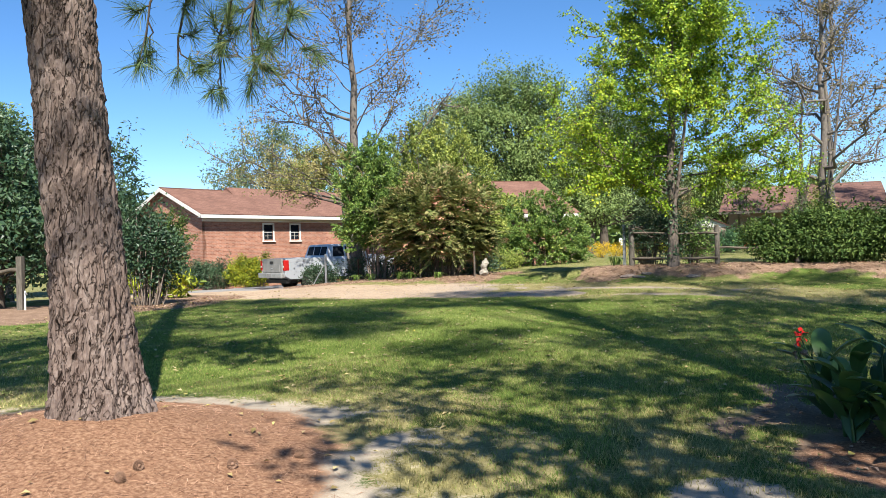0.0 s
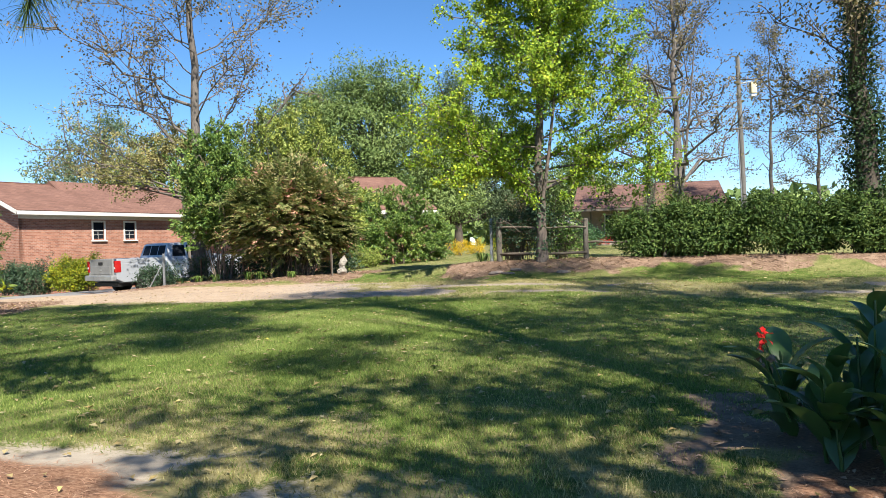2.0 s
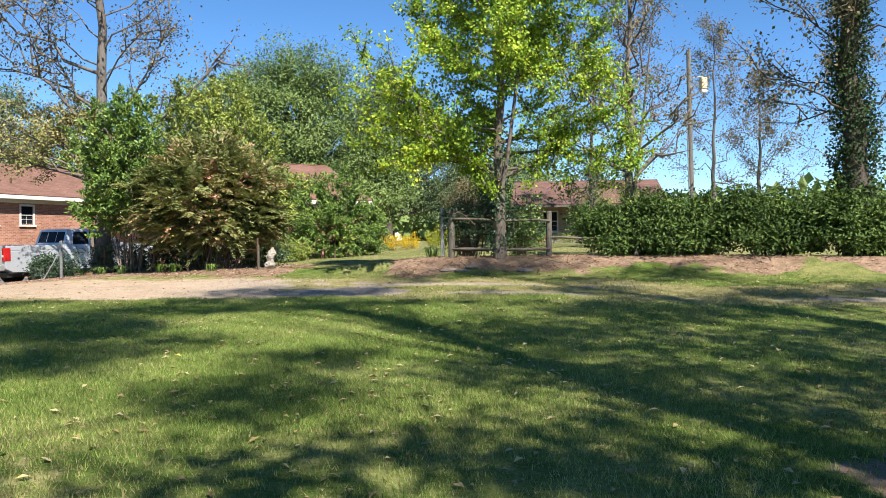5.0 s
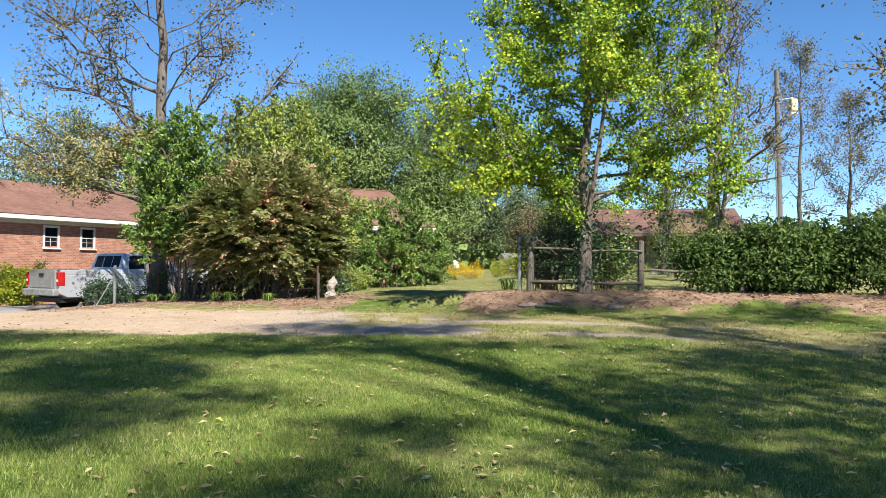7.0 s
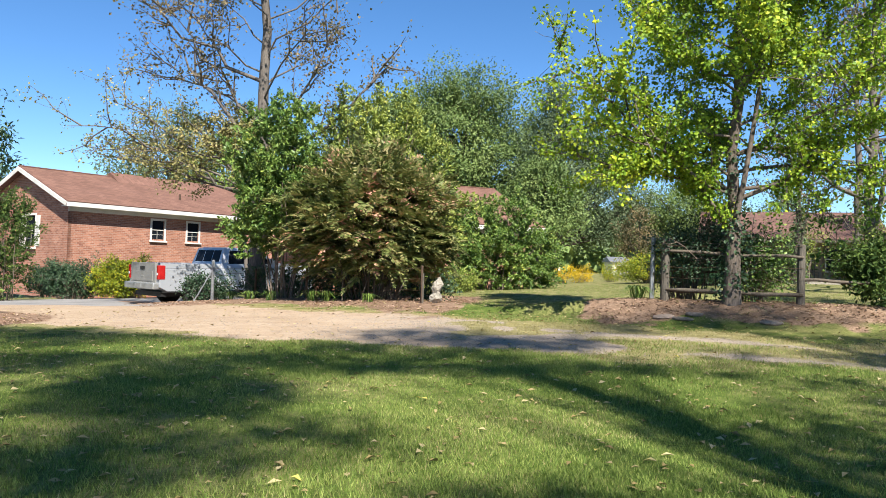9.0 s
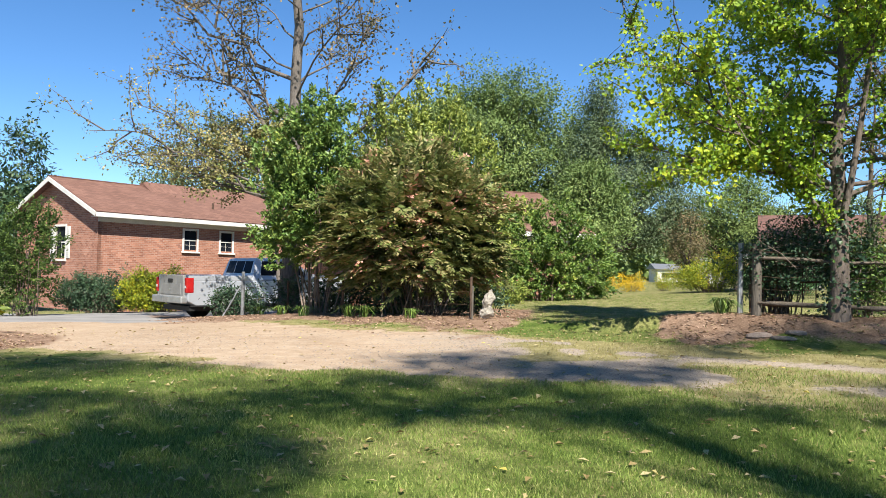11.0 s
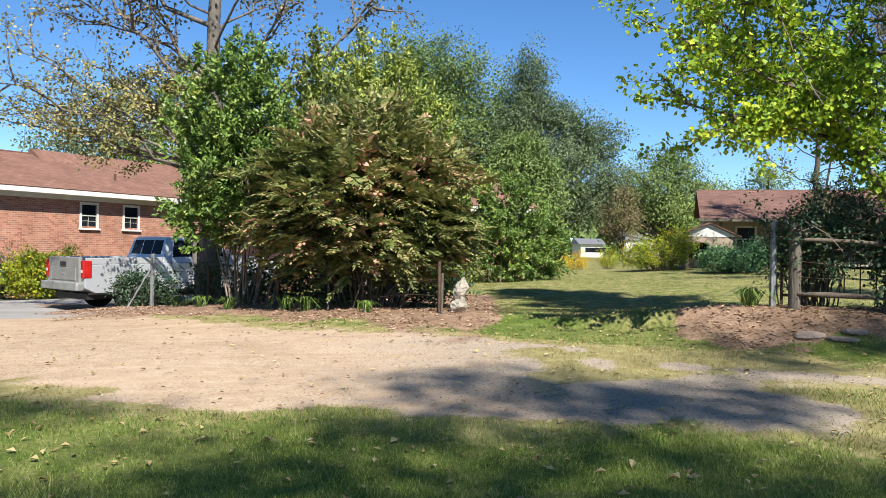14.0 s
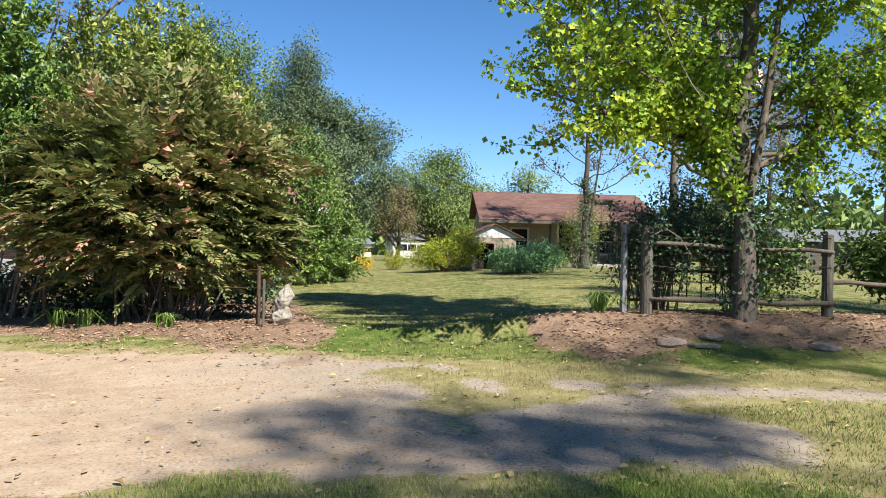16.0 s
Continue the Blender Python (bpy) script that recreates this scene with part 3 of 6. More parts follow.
# ---- ground ----
def ground_material():
    m, n, l, b = mat("ground_surface", 0.95, 0, 0.1)
    pos = position(n)
    att = {}
    for k in ("drive", "asphalt", "litter", "straw", "sand", "soil", "worn"):
        a = n.new("ShaderNodeAttribute")
        a.attribute_name = k
        att[k] = a.outputs["Fac"]
    fine, mid, broad = noise_node(n, l, 38, 5, pos, 0.65), noise_node(n, l, 4.5, 5, pos, 0.6), noise_node(n, l, 0.55, 4, pos)
    tiny = noise_node(n, l, 140, 3, pos, 0.6)

    def edge(k, w=0.55):
        v = math_node(n, l, "ADD", att[k], math_node(n, l, "MULTIPLY", math_node(n, l, "SUBTRACT", mid, 0.5), w))
        v = math_node(n, l, "ADD", v, math_node(n, l, "MULTIPLY", math_node(n, l, "SUBTRACT", fine, 0.5), w))
        return ramp(n, l, v, [(0.38, (0, 0, 0)), (0.62, (1, 1, 1))])
    grass = ramp(n, l, math_node(n, l, "ADD", math_node(n, l, "MULTIPLY", fine, 0.55), math_node(n, l, "MULTIPLY", mid, 0.45)),
                 [(0.3, (0.026, 0.048, 0.010)), (0.5, (0.088, 0.125, 0.025)), (0.68, (0.19, 0.215, 0.06))])
    dry = ramp(n, l, math_node(n, l, "ADD", math_node(n, l, "MULTIPLY", broad, 0.65), math_node(n, l, "MULTIPLY", mid, 0.35)), [(0.45, (0, 0, 0)), (0.66, (0.5, 0.5, 0.5))])
    col = mixc(n, l, dry, grass, ramp(n, l, fine, [(0.3, (0.19, 0.15, 0.065)), (0.7, (0.42, 0.34, 0.17))]))
    sand = ramp(n, l, math_node(n, l, "ADD", math_node(n, l, "MULTIPLY", tiny, 0.4), math_node(n, l, "MULTIPLY", mid, 0.6)), [(0.3, (0.24, 0.20, 0.15)), (0.7, (0.44, 0.38, 0.30))])
    mp = n.new("ShaderNodeMapping")
    mp.inputs["Rotation"].default_value, mp.inputs["Scale"].default_value = (0, 0, radians(27)), (0.35, 2.2, 1)
    l.new(pos, mp.inputs["Vector"])
    rut = noise_node(n, l, 1.6, 5, mp.outputs[0], 0.6)
    drive_a = ramp(n, l, math_node(n, l, "ADD", math_node(n, l, "MULTIPLY", fine, 0.35), math_node(n, l, "ADD", math_node(n, l, "MULTIPLY", rut, 0.3), math_node(n, l, "MULTIPLY", mid, 0.35))), [(0.3, (0.255, 0.18, 0.115)), (0.48, (0.37, 0.275, 0.19)), (0.66, (0.47, 0.375, 0.275))])
    gravel = ramp(n, l, tiny, [(0.25, (0.15, 0.128, 0.105)), (0.5, (0.295, 0.255, 0.21)), (0.75, (0.44, 0.395, 0.335))])
    sx = n.new("ShaderNodeSeparateXYZ")
    l.new(pos, sx.inputs[0])
    gx = math_node(n, l, "ADD", math_node(n, l, "MULTIPLY", sx.outputs[0], 0.2), math_node(n, l, "MULTIPLY", rut, 1.3))
    speck = ramp(n, l, math_node(n, l, "ADD", math_node(n, l, "MULTIPLY", fine, 0.6), math_node(n, l, "MULTIPLY", broad, 0.4)), [(0.36, (0.62, 0.58, 0.55)), (0.5, (1, 1, 1))])
    drive = mixc(n, l, ramp(n, l, gx, [(0.66, (0, 0, 0)), (1.0, (0.7, 0.7, 0.7))]), drive_a, gravel)
    drive = mixc(n, l, 0.85, drive, speck, "MULTIPLY")
    asph = ramp(n, l, math_node(n, l, "ADD", math_node(n, l, "MULTIPLY", tiny, 0.4), math_node(n, l, "MULTIPLY", broad, 0.6)), [(0.3, (0.17, 0.165, 0.16)), (0.7, (0.34, 0.325, 0.31))])
    lit = ramp(n, l, math_node(n, l, "ADD", math_node(n, l, "MULTIPLY", fine, 0.6), math_node(n, l, "MULTIPLY", mid, 0.4)), [(0.3, (0.09, 0.055, 0.037)), (0.5, (0.215, 0.14, 0.095)), (0.7, (0.40, 0.285, 0.20))])
    straw = ramp(n, l, fine, [(0.3, (0.10, 0.05, 0.03)), (0.5, (0.215, 0.118, 0.072)), (0.7, (0.34, 0.215, 0.135))])
    soil = ramp(n, l, math_node(n, l, "ADD", math_node(n, l, "MULTIPLY", fine, 0.5), math_node(n, l, "MULTIPLY", mid, 0.5)), [(0.3, (0.085, 0.06, 0.042)), (0.7, (0.29, 0.21, 0.15))])
    worn = ramp(n, l, math_node(n, l, "ADD", math_node(n, l, "MULTIPLY", fine, 0.5), math_node(n, l, "MULTIPLY", mid, 0.5)), [(0.3, (0.13, 0.11, 0.045)), (0.5, (0.235, 0.205, 0.09)), (0.7, (0.36, 0.31, 0.17))])
    for k, c in (("worn", worn), ("sand", sand), ("soil", soil), ("drive", drive), ("asphalt", asph), ("litter", lit), ("straw", straw)):
        col = mixc(n, l, edge(k, 0.9 if k in ("sand", "drive", "worn") else 0.5), col, c)
    l.new(col, b.inputs["Base Color"])
    bump(n, l, b, math_node(n, l, "ADD", fine, math_node(n, l, "MULTIPLY", tiny, 0.5)), 0.5, 0.02)
    return m


def axis(lo, hi, fine_lo, fine_hi, step):
    a = np.arange(fine_lo, fine_hi + 1e-6, step)
    far = np.cumsum(np.geomspace(step * 1.6, 260, 34))
    left, right = fine_lo - far, fine_hi + far
    return np.concatenate([left[left > lo][::-1], a, right[right < hi]])


gx, gy = axis(-1800, 1800, -13, 14, 0.13), axis(-900, 2600, -3, 30, 0.13)
X, Y = np.meshgrid(gx, gy)
X, Y = X.ravel(), Y.ravel()
nx, ny = len(gx), len(gy)
i, j = np.meshgrid(np.arange(nx - 1), np.arange(ny - 1))
q = (j * nx + i).ravel()
me = mesh_np("ground", np.stack([X, Y, ground_z(X, Y)], 1), np.stack([q, q + 1, q + nx + 1, q + nx], 1), True)
for k, v in zip(("drive", "asphalt", "litter", "straw", "sand", "soil", "worn"), masks(X, Y)):
    a = me.attributes.new(k, "FLOAT", "POINT")
    a.data.foreach_set("value", v.astype(np.float32))
ground = tagged(add("ground", me, ground_material()), "mown lawn with a sandy drive, mulched beds and pine straw", "ground", "", "structure")


# ---- grass, straw and fallen leaves ----
def blades(name, x, y, h, w, lean, material, label, category):
    n = len(x)
    z = ground_z(x, y)
    a, b = rng.uniform(0, 2 * np.pi, n), rng.uniform(0, 2 * np.pi, n)
    l = lean * rng.uniform(0.2, 1.0, n) * h
    p = np.stack([x, y, z - 0.004], 1)
    s = np.stack([np.cos(a), np.sin(a), np.zeros(n)], 1) * (w / 2)[:, None] if np.ndim(w) else np.stack([np.cos(a), np.sin(a), np.zeros(n)], 1) * w / 2
    t = p + np.stack([np.cos(b) * l, np.sin(b) * l, h], 1)
    V = np.stack([p - s, p + s, t], 1).reshape(-1, 3)
    return tagged(add(name, mesh_np(name, V, np.arange(n * 3).reshape(-1, 3)), material), label, category, "", "stuff")


def lawn(n, x0, x1, y0, y1, keep):
    x, y = rng.uniform(x0, x1, n), rng.uniform(y0, y1, n)
    m = masks(x, y)
    bald = np.clip(m[0] + m[1] + m[2] + m[3] * 1.3 + m[4] * 0.9 + m[5] * 0.9 + m[6] * 0.55, 0, 1)
    thin = 0.35 + 0.65 * smooth(0.25, 0.6, vnoise(x, y, 0.8, 21) * 0.6 + vnoise(x, y, 3.0, 22) * 0.4)
    ok = rng.random(n) < (1 - bald) * thin * keep(x, y)
    return x[ok], y[ok]


x, y = lawn(1650000, -9, 13, 2.5, 18.0, lambda x, y: np.exp(-((np.abs(x - 1.4) / 4.2) ** 2)) + 0.1)
tall = 0.02 + 0.02 * vnoise(x, y, 1.1, 31) + 0.016 * rng.random(len(x)) ** 3
tan = rng.random(len(x)) < (0.06 + 0.7 * (1 - smooth(5.0, 10.0, y))) * (0.3 + 0.9 * smooth(0.35, 0.65, vnoise(x, y, 0.9, 73)))
for ok, m, label in ((~tan, L_BLADE, "short green mown lawn grass"), (tan, L_DRYBLADE, "dry straw-coloured blades among the lawn grass")):
    blades("lawn_grass", x[ok], y[ok], tall[ok], 0.005 + 0.004 * rng.random(ok.sum()), 0.9, m, label, "grass")
x, y = lawn(120000, -2, 14, 20, 40, lambda x, y: np.clip(1.2 - (y - 20) / 22, 0.2, 1))
dry = rng.random(len(x)) < 0.45
for ok, m, label in ((~dry, L_BLADE, "sunlit short grass of the back lawn"), (dry, L_DRYBLADE, "pale dry blades among the back lawn grass")):
    blades("back_lawn_grass", x[ok], y[ok], 0.02 + 0.022 * rng.random(ok.sum()), 0.014, 1.0, m, label, "grass")


def litter(name, x, y, size, curl, material, label, category, aspect=0.6, lift=0.004):
    n = len(x)
    a = rng.uniform(0, 2 * np.pi, n)
    sz = size * rng.uniform(0.5, 1.3, n)
    d, s = np.stack([np.cos(a), np.sin(a), rng.normal(size=n) * 0.15], 1), np.stack([-np.sin(a), np.cos(a), rng.normal(size=n) * 0.2], 1)
    p = np.stack([x, y, ground_z(x, y) + lift + 0.12 * sz], 1)
    c = (curl * sz * rng.uniform(0.2, 1, n))[:, None] * np.array([[0, 0, 1.0]])
    d, s = d * sz[:, None], s * sz[:, None] * aspect
    V = np.stack([p - d * 0.6, p + s * 0.5 + c, p + d * 0.6, p - s * 0.5 + c], 1).reshape(-1, 3)
    return tagged(add(name, mesh_np(name, V, np.arange(n * 4).reshape(-1, 4)), material), label, category, "", "stuff")


x, y = rng.uniform(-8, 12, 9000), rng.uniform(2, 24, 9000)
ok = rng.random(9000) < (0.25 + 0.75 * smooth(4, 10, y)) * (1 - 0.75 * masks(x, y)[0])
litter("fallen_leaves", x[ok], y[ok], 0.055, 0.3, L_FALLEN, "yellow and tan fallen leaves scattered on the lawn", "leaves", 0.62, 0.012)
x, y = rng.uniform(3.2, 6.2, 900), rng.uniform(3.4, 7.4, 900)
ok = rng.random(900) < masks(x, y)[5] + 0.12
litter("soil_leaf_litter", x[ok], y[ok], 0.04, 0.3, L_LITTER, "dry leaf bits on the bare soil", "leaf litter", 0.5, 0.002)
x, y = rng.uniform(-3, 14, 150000), rng.uniform(12.5, 21.8, 150000)
m = masks(x, y)
ok = rng.random(150000) < np.clip(m[6] * 1.1 - m[2], 0, 1) * (1 - m[0]) ** 2 * smooth(0.3, 0.6, vnoise(x, y, 1.6, 82) * 0.6 + vnoise(x, y, 5.0, 83) * 0.4)
blades("verge_grass", x[ok], y[ok], 0.02 + 0.035 * rng.random(ok.sum()), 0.007, 1.1, L_DRYBLADE, "thin dry grass along the edges of the drive", "grass")
x, y = rng.uniform(-7, 16, 100000), rng.uniform(15, 31, 100000)
ok = rng.random(100000) < masks(x, y)[2] * (0.25 + 0.75 * smooth(0.35, 0.6, vnoise(x, y, 2.0, 81)))
litter("bed_leaf_litter", x[ok], y[ok], 0.05, 0.22, L_LITTER, "brown dry leaf litter covering the planting beds", "leaf litter", 0.6)
def pebbles(name, x, y, size, material, label, category):
    n = len(x)
    s = size * rng.uniform(0.35, 1.0, n) ** 1.5
    p = np.stack([x, y, ground_z(x, y)], 1)
    V = np.empty((n, 5, 3))
    a0 = rng.uniform(0, 2 * np.pi, n)
    for k in range(4):
        a = a0 + k * np.pi / 2 + rng.normal(size=n) * 0.25
        V[:, k] = p + np.stack([np.cos(a), np.sin(a), np.zeros(n)], 1) * (s * rng.uniform(0.7, 1.2, n))[:, None]
    V[:, 4] = p + np.stack([rng.normal(size=n) * 0.2 * s, rng.normal(size=n) * 0.2 * s, s * rng.uniform(0.4, 0.8, n)], 1)
    f = np.array([(0, 1, 4), (1, 2, 4), (2, 3, 4), (3, 0, 4)])
    F = (np.arange(n)[:, None, None] * 5 + f[None]).reshape(-1, 3)
    return tagged(add(name, mesh_np(name, V.reshape(-1, 3), F), material), label, category, "", "stuff")


x, y = rng.uniform(-5, 10, 90000), rng.uniform(14.5, 23, 90000)
m = masks(x, y)
ok = rng.random(90000) < 0.6 * m[0] * (0.2 + 0.75 * smooth(-1.5, 2.0, x + 2 * (vnoise(x, y, 0.6, 51) - 0.5)))
pebbles("drive_gravel", x[ok], y[ok], 0.015, leafy("gravel_stone", (0.09, 0.075, 0.065), (0.20, 0.17, 0.145), (0.33, 0.29, 0.25), None, 0.9, 0.0, 0.9, 3.0), "loose grey gravel scattered on the sandy drive", "gravel")
x, y = rng.uniform(-6, 10, 14000), rng.uniform(13, 25, 14000)
ok = rng.random(14000) < masks(x, y)[0] * (0.12 + 0.5 * smooth(1, 4, x) + 0.6 * smooth(0.5, 0.75, vnoise(x, y, 0.7, 61)))
litter("drive_debris", x[ok], y[ok], 0.03, 0.1, L_LITTER, "small dry twigs and leaf bits on the drive", "leaf litter", 0.5, 0.0)
x, y = rng.uniform(-4, 7, 110000), rng.uniform(1.5, 8, 110000)
ok = rng.random(110000) < masks(x, y)[3]
x, y = x[ok], y[ok]
litter("pine_straw", x, y, 0.12, 0.1, L_STRAW, "red-brown pine needles heaped round the trunk", "pine straw", 0.03, -0.022)


# ---- brick house ----
def wall_with_openings(length, height, thick, holes, z0=0.0):
    """A wall along x with its outer face at y = 0; holes are (x0, x1, z0, z1)."""
    bm = bmesh.new()
    xs = sorted({0.0, length} | {q for h in holes for q in h[:2]})
    zs = sorted({z0, height} | {q for h in holes for q in h[2:]})
    for a, b in zip(xs, xs[1:]):
        for c, d in zip(zs, zs[1:]):
            if not any(h[0] < (a + b) / 2 < h[1] and h[2] < (c + d) / 2 < h[3] for h in holes):
                box(bm, a, 0, c, b, thick, d)
    bmesh.ops.remove_doubles(bm, verts=bm.verts, dist=0.0005)
    return bm


def sash_window(parent, m, w, h, label="white double-hung sash window with dark panes"):
    """A window in its opening: w by h, its lower left corner at the matrix's origin, outer face at y = 0."""
    win = new("window")
    win.parent = parent
    win.matrix_local = m
    tagged(win, label)
    bm = bmesh.new()
    t = 0.09
    for a in ((-t, -0.03, -t, 0, 0.1, h + t), (w, -0.03, -t, w + t, 0.1, h + t), (0, -0.03, h, w, 0.1, h + t), (0, 0.02, h / 2 - 0.025, w, 0.08, h / 2 + 0.025)):
        box(bm, *a)
    part("frame", bm, M["white"], win, "", 0.008)
    part("sill", boxed(-t - 0.04, -0.1, -t - 0.05, w + t + 0.04, 0.1, -t + 0.02), M["white"], win, "", 0.008)
    bm = bmesh.new()
    box(bm, w / 2 - 0.007, 0.052, 0, w / 2 + 0.007, 0.064, h / 2 - 0.025)
    box(bm, 0, 0.053, h * 0.25 - 0.006, w, 0.063, h * 0.25 + 0.006)
    part("glazing_bars", bm, M["white"], win)
    part("pane", boxed(0, 0.066, 0, w, 0.074, h / 2 - 0.02), M["glass"], win)
    part("pane", boxed(0, 0.066, h / 2 + 0.02, w, 0.074, h), M["glass"], win)
    return win


def gable_house(name, origin, turn, length, depth, eave, ridge, over, holes, label, roof_m, wall_m, side_holes=(), step=None):
    """A house: x along the front, y into the depth; eave and ridge are heights above the origin."""
    ob = thing(name, origin, label, "house", "", "", turn)
    W = 0.25
    part("front_wall", wall_with_openings(length, eave, W, holes), wall_m, ob)
    b = part("back_wall", wall_with_openings(length, eave, W, []), wall_m, ob)
    b.matrix_local = pose(length, depth, 0, 0, 0, 180)
    for k, (px, turn2, hs) in enumerate(((0.0, -90, side_holes), (length, 90, ()))):
        g = part("gable_wall", wall_with_openings(depth, eave, W, [(depth - b1, depth - a1, c1, d1) for a1, b1, c1, d1 in hs] if k == 0 else []), wall_m, ob)
        place = pose(0.002, depth, 0, 0, 0, -90) if k == 0 else pose(length - 0.002, 0, 0, 0, 0, 90)
        g.matrix_local = place
        p = part("gable_top", prism([(0, eave), (depth, eave), (depth / 2, ridge - 0.06)], 0, W), wall_m, ob)
        p.matrix_local = place
    half = depth / 2
    rise = (ridge - eave) / half
    ang = math.atan(rise)
    run = (half + over) / math.cos(ang)

    def slab(x0, x1, lift=0.0, extra=0.0):
        for side in (0, 1):
            s = part("roof_slope", boxed(x0, 0, 0, x1, run + extra, 0.09), roof_m, ob)
            if side == 0:
                s.matrix_local = pose(0, -over, eave - over * rise + lift, math.degrees(ang), 0, 0)
            else:
                s.matrix_local = pose(x0 + x1, depth + over, eave - over * rise + lift, 0, 0, 180) @ pose(0, 0, 0, math.degrees(ang), 0, 0)
    slab(-0.35, length + 0.35)
    if step:
        p = part("raised_ridge", prism([(half - 0.8, ridge - 0.8 * rise + 0.09), (half + 0.8, ridge - 0.8 * rise + 0.09), (half, ridge + 0.3)], 0, length - step), roof_m, ob)
        p.matrix_local = pose(length, 0, 0, 0, 0, 90)
    low = eave - over * rise
    for side in (0, 1):
        y0 = -over - 0.03 if side == 0 else depth + over + 0.005
        part("fascia", boxed(-0.36, y0, low - 0.13, length + 0.36, y0 + 0.025, low + 0.045), M["white"], ob, "white painted fascia board")
        ys = (-over, -0.002) if side == 0 else (depth + 0.002, depth + over)
        part("soffit", boxed(-0.3, ys[0], low - 0.12, length + 0.3, ys[1], low - 0.1), M["white"], ob)
        part("frieze", boxed(0, -0.028 if side == 0 else depth + 0.003, low - 0.3, length, -0.003 if side == 0 else depth + 0.028, low - 0.12), M["white"], ob)
    for gx_ in (-0.385, length + 0.36):
        for side in (0, 1):
            r = part("rake_board", boxed(0, 0, -0.13, 0.025, run, 0.06), M["white"], ob, "white painted rake board")
            r.matrix_local = pose(gx_, -over, low, math.degrees(ang), 0, 0) if side == 0 else pose(gx_ + 0.025, depth + over, low, 0, 0, 180) @ pose(0, 0, 0, math.degrees(ang), 0, 0)
    part("ridge_cap", boxed(-0.35, half - 0.1, ridge + 0.075, length + 0.35, half + 0.1, ridge + 0.115), roof_m, ob)
    # floor coloured near-black for the shade indoors
    part("floor_slab", boxed(0.3, 0.3, 0.0, length - 0.3, depth - 0.3, 0.1), M["indoor_shade"], ob)
    return ob


HZ = -0.5
H_U = math.degrees(math.atan2(0.8, 0.6))
hw = [(3.99, 4.63, 2.70, 3.56), (5.91, 6.55, 2.70, 3.56)]
house = gable_house("brick_house", (-14.22, 40.33, HZ), H_U, 17.5, 7.4, 4.20, 5.66, 0.5, hw, "long red brick house with a brown shingle roof and white trim", M["shingle"], M["brick"], [(2.7, 3.6, 2.2, 3.55)], 4.0)
for a, b, c, d in hw:
    sash_window(house, pose(a, 0, c), b - a, d - c)
sash_window(house, pose(0, 3.6, 2.2, 0, 0, -90), 0.9, 1.35, "white sash window in the gable wall")
for sx_ in (2.28, 3.72):
    bm = boxed(0, -0.035, 0, 0.3, -0.005, 1.35)
    for k in range(14):
        box(bm, 0.04, -0.048, 0.06 + k * 0.09, 0.26, -0.03, 0.12 + k * 0.09)
    sh = part("shutter", bm, M["white"], house, "white louvred shutter")
    sh.matrix_local = pose(0, sx_ + 0.3, 2.2, 0, 0, -90)
bm = cyl(bmesh.new(), (6.2, 1.1, 4.5), (6.2, 1.1, 5.0), 0.05)
part("vent_pipe", bm, M["rusty"], house)
wing = gable_house("brick_wing", (-3.3, 37.3, -0.1), 22, 9.4, 9.0, 3.35, 5.2, 0.45, [], "brick wing of the house with a brown shingle roof", M["shingle"], M["brick"])


